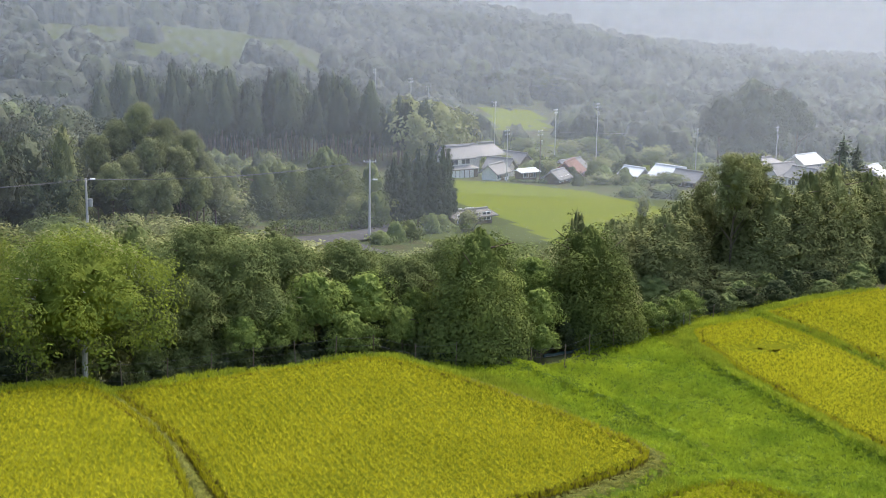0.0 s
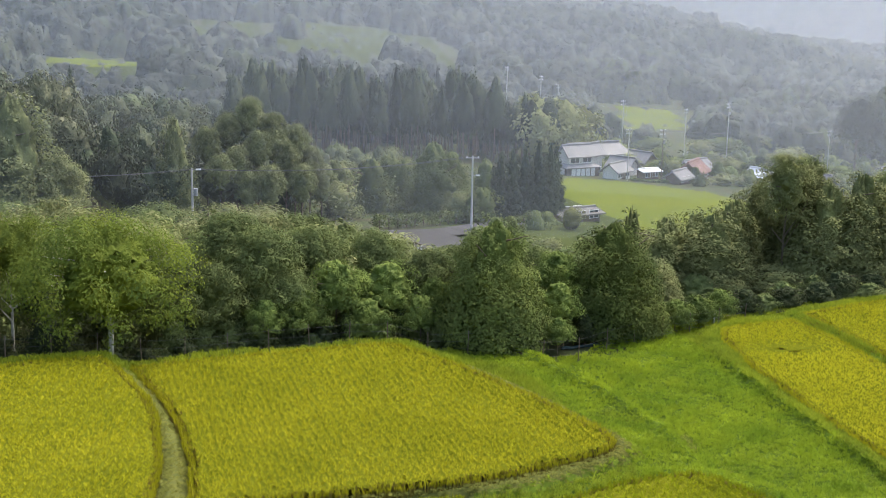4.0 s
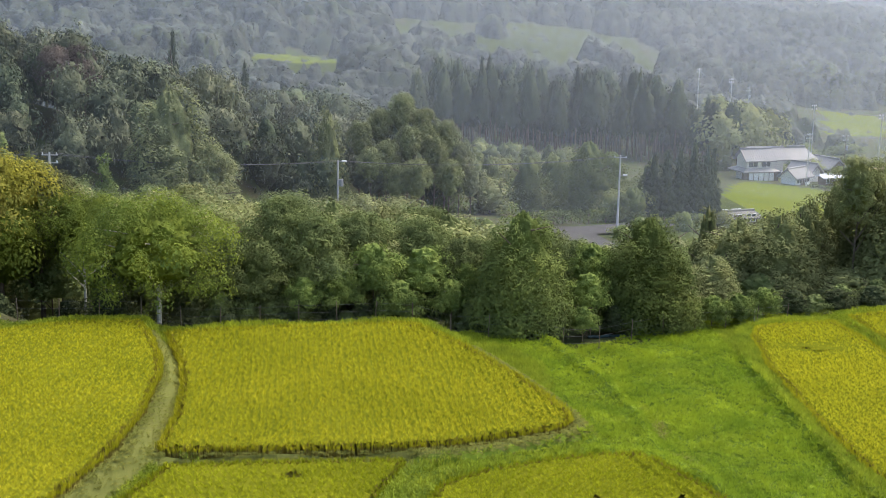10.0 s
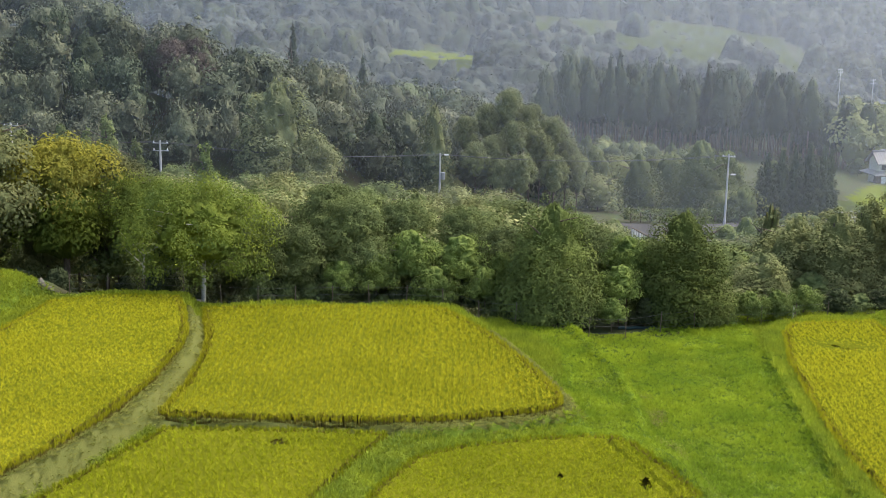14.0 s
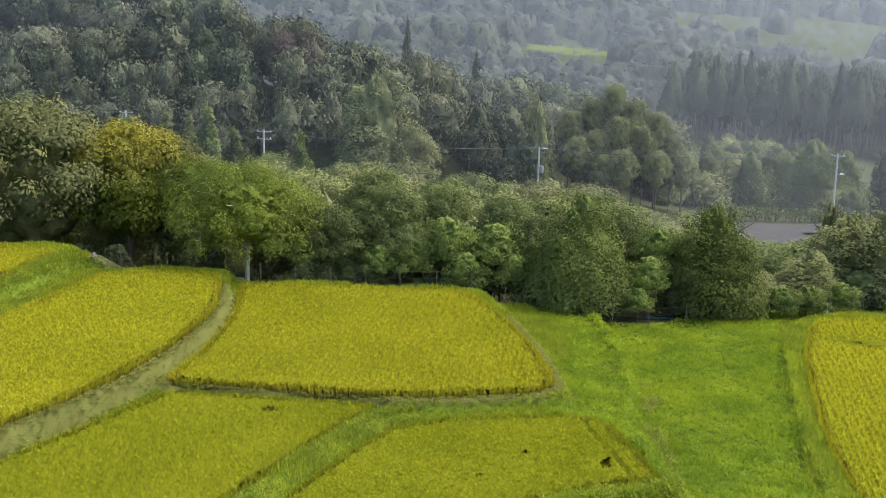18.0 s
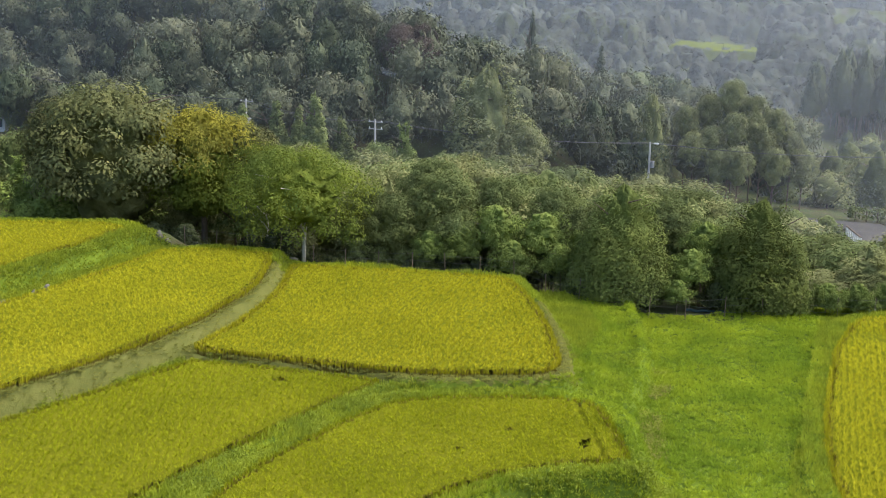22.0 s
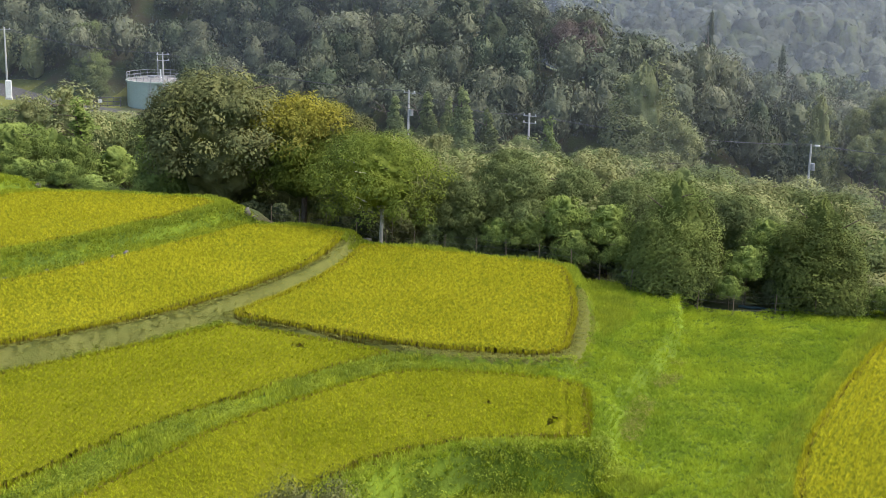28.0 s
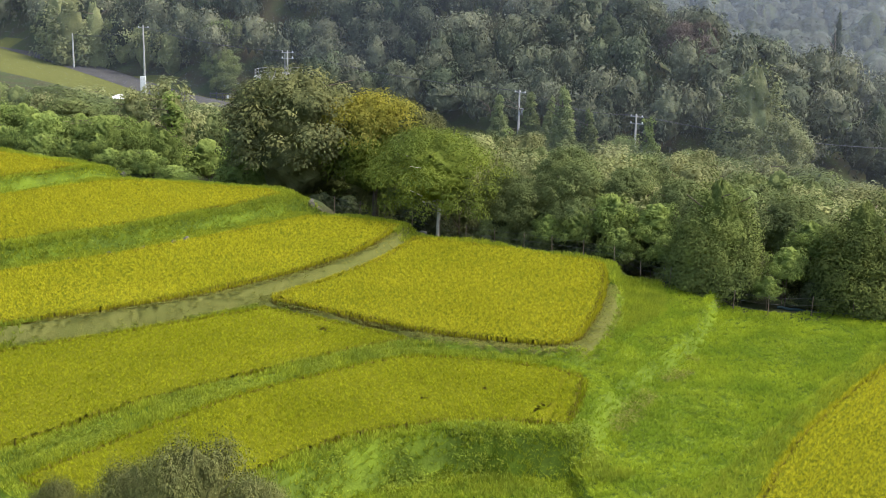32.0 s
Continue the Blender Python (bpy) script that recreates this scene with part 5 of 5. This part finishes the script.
POLES = dict(a=(-5.2, 115.8, -5.4), b=(34.7, 134.3, -7.0), c=(-37.3, 98.5, -2.3), d=(-56.1, 99.9, -0.9), e=(-132.7, 100, 3.6), f=(-151.6, 100, 1.1), g=(-99.4, 100, 1.6))
utility_pole(*POLES["a"], "concrete utility pole with a street lamp beside the road", 0, True, True, 0)
utility_pole(*POLES["b"], "pale concrete utility pole with a lamp above a hedge", 1, False, True, -10)
utility_pole(*POLES["c"], "utility pole with a white crossarm above the trees", 2, False, False, 0)
utility_pole(*POLES["d"], "utility pole with a transformer among pointed cedars", 1, True, False, 0)
utility_pole(*POLES["e"], "tall slim utility pole beside the hill road", 1, False, False, 40)
utility_pole(*POLES["f"], "slim utility pole on a grassy slope", 0, False, False, 40)
utility_pole(*POLES["g"], "utility pole with crossarms in front of the tank", 2, False, False, 40)
for a, b in ("ab", "ca", "dc", "gd", "eg", "fe"):
    for off in (-0.7, 0.7):
        pa, pb = POLES[a], POLES[b]
        cable("power_line", [(pa[0] + off, pa[1], pa[2] - 0.1), (pb[0] + off, pb[1], pb[2] - 0.1)], 0.025, M["wire"], "dark power line sagging between two poles", 0.9)
VP = [(102.5, 231, -15.6), (94.5, 231.5, -15.4), (118, 300, -14), (108, 330, -12), (104, 335, -10), (139, 305, -17), (150, 300, -15), (160, 260, -18), (100, 360, -9), (190, 268, -19)]
for i, (x, y, t) in enumerate(VP):
    utility_pole(x, y, t - (0 if i < 2 else 2.0), "distant utility pole among the village houses" if i else "dark wooden utility pole among the village houses", 2, i % 3 == 0, False, 30, "timber" if i == 0 else "concrete", 0.13)
for a, b in ((0, 1), (0, 5), (5, 2), (2, 3), (3, 4), (0, 7)):
    cable("power_line", [VP[a][:2] + (VP[a][2] - (0.3 if a < 2 else 2.3),), VP[b][:2] + (VP[b][2] - (0.3 if b < 2 else 2.3),)], 0.035, M["wire"], "power line over the village", 0.8)

# ---------------------------------------------------------------- houses
def hull(bm, pts):
    vs = [bm.verts.new(p) for p in pts]
    r = bmesh.ops.convex_hull(bm, input=vs)
    return bm


def roof(ob, name, w, d, z, rise, over, mat, hip=0.0, thick=0.22):
    """A gable roof of two slabs, or a hipped one; ridge along x."""
    a, b = w / 2 + over, d / 2 + over
    if hip:
        bm = hull(bmesh.new(), [(sx * a, sy * b, z + dz) for sx in (-1, 1) for sy in (-1, 1) for dz in (-0.1, 0.1)] + [(sx * (a - hip), 0, z + rise) for sx in (-1, 1)])
        r = part(name, from_bm(name, bm, M[mat]), ob)
    else:
        bm = bmesh.new()
        drop = rise * over / (d / 2)
        for sy in (-1, 1):
            hull(bm, [(sx * a, sy * b, z - drop + dz) for sx in (-1, 1) for dz in (0, thick)] + [(sx * a, 0, z + rise + dz) for sx in (-1, 1) for dz in (0, thick)])
        r = part(name, from_bm(name, bm, M[mat]), ob)
    ridge_w = a - hip
    part("ridge_cap", box_mesh("ridge_cap", M[mat], -ridge_w, -0.22, z + rise + 0.05, ridge_w, 0.22, z + rise + thick + 0.25, 0.05), r)
    if not hip and mat != "sheet":
        bm = bmesh.new()
        n = int(2 * ridge_w / 0.55)
        for i in range(n + 1):
            x = -ridge_w + 0.08 + (2 * ridge_w - 0.16) * i / n
            for sy in (-1, 1):
                tube(bm, (x, sy * b, z - drop + thick), (x, 0, z + rise + thick), 0.07, seg=5)
        part("tile_ribs", from_bm("tile_ribs", bm, M[mat]), r)
    return r


def windows(ob, w, d, z, h, n, side=-1, frame="white"):
    step_w = w / n
    for i in range(n):
        x = -w / 2 + step_w * (i + 0.5)
        ww = step_w * 0.34
        y = side * d / 2
        y0, y1 = sorted((y, y + side * 0.06))
        win = part("window", box_mesh("window", M["glass"], x - ww, y0, z, x + ww, y1, z + h), ob)
        y2, y3 = sorted((y + side * 0.03, y + side * 0.10))
        bm = bmesh.new()
        for x0, x1, z0, z1 in ((x - ww - .07, x + ww + .07, z - .07, z), (x - ww - .07, x + ww + .07, z + h, z + h + .07), (x - ww - .07, x - ww, z, z + h), (x + ww, x + ww + .07, z, z + h), (x - .04, x + .04, z, z + h)):
            box(bm, x0, y2, z0, x1, y3, z1)
        part("window_frame", from_bm("window_frame", bm, M[frame]), win)


def house(x, y, turn, w, d, h, rise, label, tile="tile_grey", wall="plaster", storeys=1, hip=0.0, name="house", category="house"):
    z = ground_z(x, y) - 0.2
    ob = thing(name, pose(x, y, z, 0, 0, turn), label, category)
    top = h * storeys
    bm = box(bmesh.new(), -w / 2, -d / 2, -1.5, w / 2, d / 2, top)
    if not hip:
        hull(bm, [(sx * w / 2, sy * d / 2, top - 0.02) for sx in (-1, 1) for sy in (-1, 1)] + [(sx * w / 2, 0, top + rise - 0.03) for sx in (-1, 1)])
    part("wall", from_bm("wall", bm, M[wall]), ob)
    roof(ob, "roof", w, d, top, rise, 0.75, tile, hip)
    for s in range(storeys):
        for side in (-1, 1):
            windows(ob, w, d, h * s + 0.8, 1.25, max(2, int(w / 2.4)), side)
    part("door", box_mesh("door", M["timber"], -0.9, -d / 2 - 0.09, 0.1, 0.9, -d / 2, 2.1), ob)
    if storeys > 1:
        bm = bmesh.new()
        e = 1.5
        for sy in (-1, 1):
            hull(bm, [(sx * (w / 2 + e), sy * (d / 2 + e), h - 0.35 + dz) for sx in (-1, 1) for dz in (0, .18)] + [(sx * w / 2, sy * (d / 2 - 0.02), h + 0.35 + dz) for sx in (-1, 1) for dz in (0, .18)])
        for sx in (-1, 1):
            hull(bm, [(sx * (w / 2 + e), sy * (d / 2 + e), h - 0.35 + dz) for sy in (-1, 1) for dz in (0, .18)] + [(sx * (w / 2 - 0.02), sy * d / 2, h + 0.35 + dz) for sy in (-1, 1) for dz in (0, .18)])
        part("lower_roof", from_bm("lower_roof", bm, M[tile]), ob, "tiled pent roof over the ground floor")
        bm = box(bmesh.new(), -w / 2 - e + .4, -d / 2 - e + .4, -1.5, w / 2 + e - .4, -d / 2, h - 0.4)
        part("porch", from_bm("porch", bm, M["timber"]), ob, "dark timber veranda front")
        for i in range(5):
            xx = -w / 2 + (i + 0.5) * w / 5
            part("shutter", box_mesh("shutter", M["white"], xx - .55, -d / 2 - e + .3, 0.3, xx + .55, -d / 2 - e + .39, 2.1), ob)
    return ob


house(86, 243.5, 14, 6.6, 4.6, 2.6, 1.9, "two-storey farmhouse with grey tiled roofs and white panels", storeys=2)
house(90.5, 252, 14, 8, 5, 5.0, 2.0, "rear wing of a farmhouse with a grey tiled roof")
house(104.5, 274, 5, 9.5, 6.5, 4.0, 2.8, "long farmhouse with a weathered grey hipped roof", hip=2.4)
house(112, 270, -60, 7, 5, 3.0, 1.9, "tiled farm building with a grey roof", wall="timber")
house(93.5, 236, 40, 6, 3.8, 2.3, 1.4, "small white outbuilding with a grey gable roof", wall="white")
house(99, 247, -50, 5.6, 4.2, 2.6, 1.7, "storehouse with a grey tiled gable roof")
house(102, 238, 14, 4.2, 2.8, 2.1, 0.25, "open carport with a flat white sheet roof", tile="sheet", wall="timber", name="carport", category="carport")
house(114.5, 241, 50, 7.4, 5, 2.4, 2.1, "farmhouse with a faded red tiled roof", tile="tile_red", wall="timber")
house(106, 229, 40, 5.6, 3.6, 1.8, 1.3, "low grey-roofed shed beside the red house", wall="timber", name="shed", category="shed")
house(121, 255, 30, 8, 5.5, 2.4, 1.8, "dark-roofed farm building behind the red house", wall="timber")
house(131.5, 240, -65, 5, 4, 2.2, 1.3, "small building with a bright white roof", tile="sheet")
house(137, 232, -65, 7.5, 5.5, 2.6, 1.9, "grey house with a sunlit white roof", tile="sheet", wall="timber")
house(138.5, 225.5, -65, 6.5, 4.6, 2.2, 1.7, "grey tiled house with dark walls", wall="timber")
house(181, 259, 20, 8.5, 6.5, 3.6, 2.0, "grey-roofed house with pale walls", hip=2.8)
house(190.5, 255, 20, 8, 5.5, 2.6, 1.7, "two-storey house with a bright white roof", tile="sheet", storeys=2)
house(179.5, 249.5, 15, 8.5, 6, 2.6, 2.4, "tiled farmhouse with a broad pale roof")
house(183, 244, 15, 8, 5.5, 2.6, 2.2, "tiled farmhouse with a broad grey roof")
house(176, 234, 105, 6.5, 5, 3.0, 2.0, "white gabled storehouse with a grey roof", wall="white")
house(185, 235, 105, 6.5, 5, 2.4, 1.8, "grey tiled house at the village edge")
house(204, 246, 60, 7.5, 5.5, 2.6, 2.0, "grey tiled house at the village edge")
house(212, 255, 30, 8, 5.5, 2.6, 2.0, "pale-roofed house at the village edge", tile="sheet")
house(145, 500, 10, 9, 6, 3.0, 2.2, "distant house on the far slope")
house(168, 484, 20, 22, 5, 2.5, 0.8, "long distant building on the far slope", tile="concrete")
house(105, 345, -8, 8.5, 6, 4.4, 0.5, "white house with a flat roof on the slope", tile="tile_grey", wall="white")
house(57, 155.5, 18, 7.6, 4.4, 1.5, 0.5, "low brown shed with a grey sheet roof", tile="old_sheet", wall="timber", name="shed", category="shed")

# ---------------------------------------------------------------- road and tank
def ribbon(name, pts, width, mat, label, lift=0.12):
    v, f = [], []
    p = np.array(pts, float)
    s = np.linspace(0, len(p) - 1, (len(p) - 1) * 8 + 1)
    px, py = np.interp(s, range(len(p)), p[:, 0]), np.interp(s, range(len(p)), p[:, 1])
    for _ in range(6):
        px[1:-1], py[1:-1] = (px[:-2] + 2 * px[1:-1] + px[2:]) / 4, (py[:-2] + 2 * py[1:-1] + py[2:]) / 4
    dx, dy = np.gradient(px), np.gradient(py)
    n = np.hypot(dx, dy)
    nx, ny = -dy / n, dx / n
    for j in range(5):
        o = width * (j / 4 - 0.5)
        x, y = px + nx * o, py + ny * o
        v.append(np.stack([x, y, height(px, py) + lift + 0.25], -1))
    v = np.stack(v, 1).reshape(-1, 3)
    m = len(px)
    i = np.arange(m * 5).reshape(m, 5)
    f = np.stack([i[:-1, :-1], i[1:, :-1], i[1:, 1:], i[:-1, 1:]], -1).reshape(-1, 4)
    return tagged(new(name, mesh(name, v, f, [mat], None, True)), label, "road", kind="structure")


ribbon("road", [(-260, 120), (-190, 112), (-165, 106), (-140, 98.5), (-120, 92.5), (-104, 92.5), (-85, 94), (-60, 96), (-38, 95), (-20, 103), (-5, 112), (12, 122), (22, 126), (30, 130), (38, 139), (44, 147)], 6.0, M["asphalt"], "grey asphalt road along the foot of the hill")
ribbon("road", [(25, 130), (25.6, 119), (27, 106)], 9.0, M["asphalt"], "wide paved lane joining the road")


def guard_rail(x0, y0, x1, y1, label, n=8):
    """White posts under a weathered brown beam."""
    ob = thing("guard_rail", pose(x0, y0, ground_z(x0, y0) + 0.3, 0, 0, 0), label, "guard rail")
    zs = [ground_z(x0 + (x1 - x0) * i / n, y0 + (y1 - y0) * i / n) - ground_z(x0, y0) for i in range(n + 1)]
    for i, z in enumerate(zs):
        x, y = (x1 - x0) * i / n, (y1 - y0) * i / n
        part("post", tube_mesh("post", M["white"], (x, y, z - 0.5), (x, y, z + 0.8), 0.11, 0.1, 8), ob)
        if i:
            part("beam", tube_mesh("beam", M["timber"], ((x1 - x0) * (i - 1) / n, (y1 - y0) * (i - 1) / n, zs[i - 1] + 0.85), (x, y, z + 0.85), 0.12, seg=6), ob)
    return ob


guard_rail(20.4, 118.0, 22.2, 108.5, "low guard rail with white posts along the lane")

TX, TY = -108.5, 109.0
tz = ground_z(TX, TY) - 1.0
tank = thing("water_tank", pose(TX, TY, tz, 0, 0, 0), "pale green cylindrical water tank with a railing on its roof", "water tank")
part("body", tube_mesh("body", M["tank"], (0, 0, -1), (0, 0, 5.4), 4.8, seg=40), tank)
part("rim", tube_mesh("rim", M["tank"], (0, 0, 5.4), (0, 0, 5.62), 5.0, seg=40), tank)
part("dome", tube_mesh("dome", M["tile_grey"], (0, 0, 5.62), (0, 0, 6.1), 4.7, 0.8, 40), tank, "grey shallow conical roof")
for i in range(24):
    a = i * math.pi / 12
    part("rail_post", tube_mesh("rail_post", M["steel"], (4.85 * math.cos(a), 4.85 * math.sin(a), 5.6), (4.85 * math.cos(a), 4.85 * math.sin(a), 6.7), 0.04, seg=6), tank)
for zz in (6.15, 6.68):
    bm = bmesh.new()
    for i in range(32):
        a, b = i * math.pi / 16, (i + 1) * math.pi / 16
        tube(bm, (4.85 * math.cos(a), 4.85 * math.sin(a), zz), (4.85 * math.cos(b), 4.85 * math.sin(b), zz), 0.045, seg=5)
    part("rail", from_bm("rail", bm, M["steel"]), tank)
part("antenna", tube_mesh("antenna", M["steel"], (0.2, 0, 6.0), (0.2, 0, 9.4), 0.07, seg=6), tank)
part("vent", tube_mesh("vent", M["white"], (1.6, -1.0, 6.0), (1.6, -1.0, 7.4), 0.14, seg=8), tank)
part("hatch", box_mesh("hatch", M["steel"], -0.7, -1.6, 5.8, 0.7, -0.4, 6.3, 0.05), tank)
bm = bmesh.new()
for xx in (-0.25, 0.25):
    tube(bm, (xx + 2.2, -4.42, 0), (xx + 2.2, -4.42, 6.7), 0.04, seg=5)
for i in range(14):
    tube(bm, (1.95, -4.42, 0.4 + i * 0.42), (2.45, -4.42, 0.4 + i * 0.42), 0.025, seg=5)
part("ladder", from_bm("ladder", bm, M["steel"]), tank)
house(-101.3, 106.4, 25, 4.4, 3.2, 2.5, 0.3, "small white pump hut with a flat brown roof beside the tank", tile="timber", wall="white", name="pump_hut", category="hut")
z = ground_z(-110, 97)
gate = thing("gate", pose(-110, 97.5, z + 0.2, 0, 0, 35), "dark steel sliding gate in front of the tank", "gate")
for zz in (0.2, 0.8, 1.4):
    part("rail", box_mesh("rail", M["dark_steel"], -3, -0.04, zz, 3, 0.04, zz + 0.1), gate)
for i in range(7):
    part("bar", box_mesh("bar", M["dark_steel"], -3 + i, -0.05, 0, -2.92 + i, 0.05, 1.6), gate)
part("sign", box_mesh("sign", M["white"], -0.3, -0.09, 0.7, 0.3, -0.05, 1.2), gate)
z = ground_z(-120.5, 89)
pillar = thing("sign_pillar", pose(-120.5, 89, z, 0, 0, 35), "white upright sign pillar beside the road", "sign")
part("board", box_mesh("board", M["white"], -0.45, -0.2, 0.3, 0.45, 0.2, 2.9, 0.05), pillar)
part("foot", box_mesh("foot", M["concrete"], -0.55, -0.3, -0.5, 0.55, 0.3, 0.3, 0.05), pillar)
bm = bmesh.new()
bmesh.ops.create_cone(bm, cap_ends=True, segments=6, radius1=1.7, radius2=0.3, depth=0.5)
cover = new("sheet_cover", from_bm("sheet_cover", bm, M["white"]))
cover.location = (-115, 79.7, ground_z(-115, 79.7) + 0.6)
tagged(cover, "pale sheet roof peeking out of the bushes", "roof")

# ---------------------------------------------------------------- haze sheets
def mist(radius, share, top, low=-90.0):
    """A thin sheet standing for haze across the valley, an arc about the terraces."""
    m = bpy.data.materials.new("haze_sheet")
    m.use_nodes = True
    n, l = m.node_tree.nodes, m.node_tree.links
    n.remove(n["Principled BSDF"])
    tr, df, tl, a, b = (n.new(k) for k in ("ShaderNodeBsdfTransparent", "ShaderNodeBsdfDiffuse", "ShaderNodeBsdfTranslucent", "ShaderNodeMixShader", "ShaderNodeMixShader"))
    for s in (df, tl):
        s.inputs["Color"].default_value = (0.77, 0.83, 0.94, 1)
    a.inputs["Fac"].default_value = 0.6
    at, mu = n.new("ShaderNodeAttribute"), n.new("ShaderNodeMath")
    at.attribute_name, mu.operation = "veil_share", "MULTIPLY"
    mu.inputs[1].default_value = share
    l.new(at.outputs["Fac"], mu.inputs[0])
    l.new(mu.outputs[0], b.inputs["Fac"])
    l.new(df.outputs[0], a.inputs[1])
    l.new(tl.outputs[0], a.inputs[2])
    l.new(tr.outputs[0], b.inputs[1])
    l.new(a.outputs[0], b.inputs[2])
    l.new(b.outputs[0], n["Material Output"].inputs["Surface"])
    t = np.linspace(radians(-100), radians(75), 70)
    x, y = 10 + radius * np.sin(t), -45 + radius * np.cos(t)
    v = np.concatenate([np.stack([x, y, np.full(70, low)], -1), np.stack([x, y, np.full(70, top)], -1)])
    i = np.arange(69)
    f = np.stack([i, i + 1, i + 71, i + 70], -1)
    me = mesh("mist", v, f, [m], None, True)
    # less haze is laid over the left hill than over the valley
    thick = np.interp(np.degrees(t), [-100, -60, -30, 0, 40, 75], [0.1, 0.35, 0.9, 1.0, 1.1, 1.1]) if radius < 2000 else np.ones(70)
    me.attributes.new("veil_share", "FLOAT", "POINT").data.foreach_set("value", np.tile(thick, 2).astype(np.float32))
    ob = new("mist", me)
    return tagged(ob, "pale see-through sheet that stands in for distance haze", "mist", kind="structure")


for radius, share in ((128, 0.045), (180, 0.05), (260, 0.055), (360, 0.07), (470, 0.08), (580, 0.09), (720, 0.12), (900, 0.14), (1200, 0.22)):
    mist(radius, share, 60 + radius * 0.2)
# the outermost sheet, nearly opaque, stands in for pale hazy sky
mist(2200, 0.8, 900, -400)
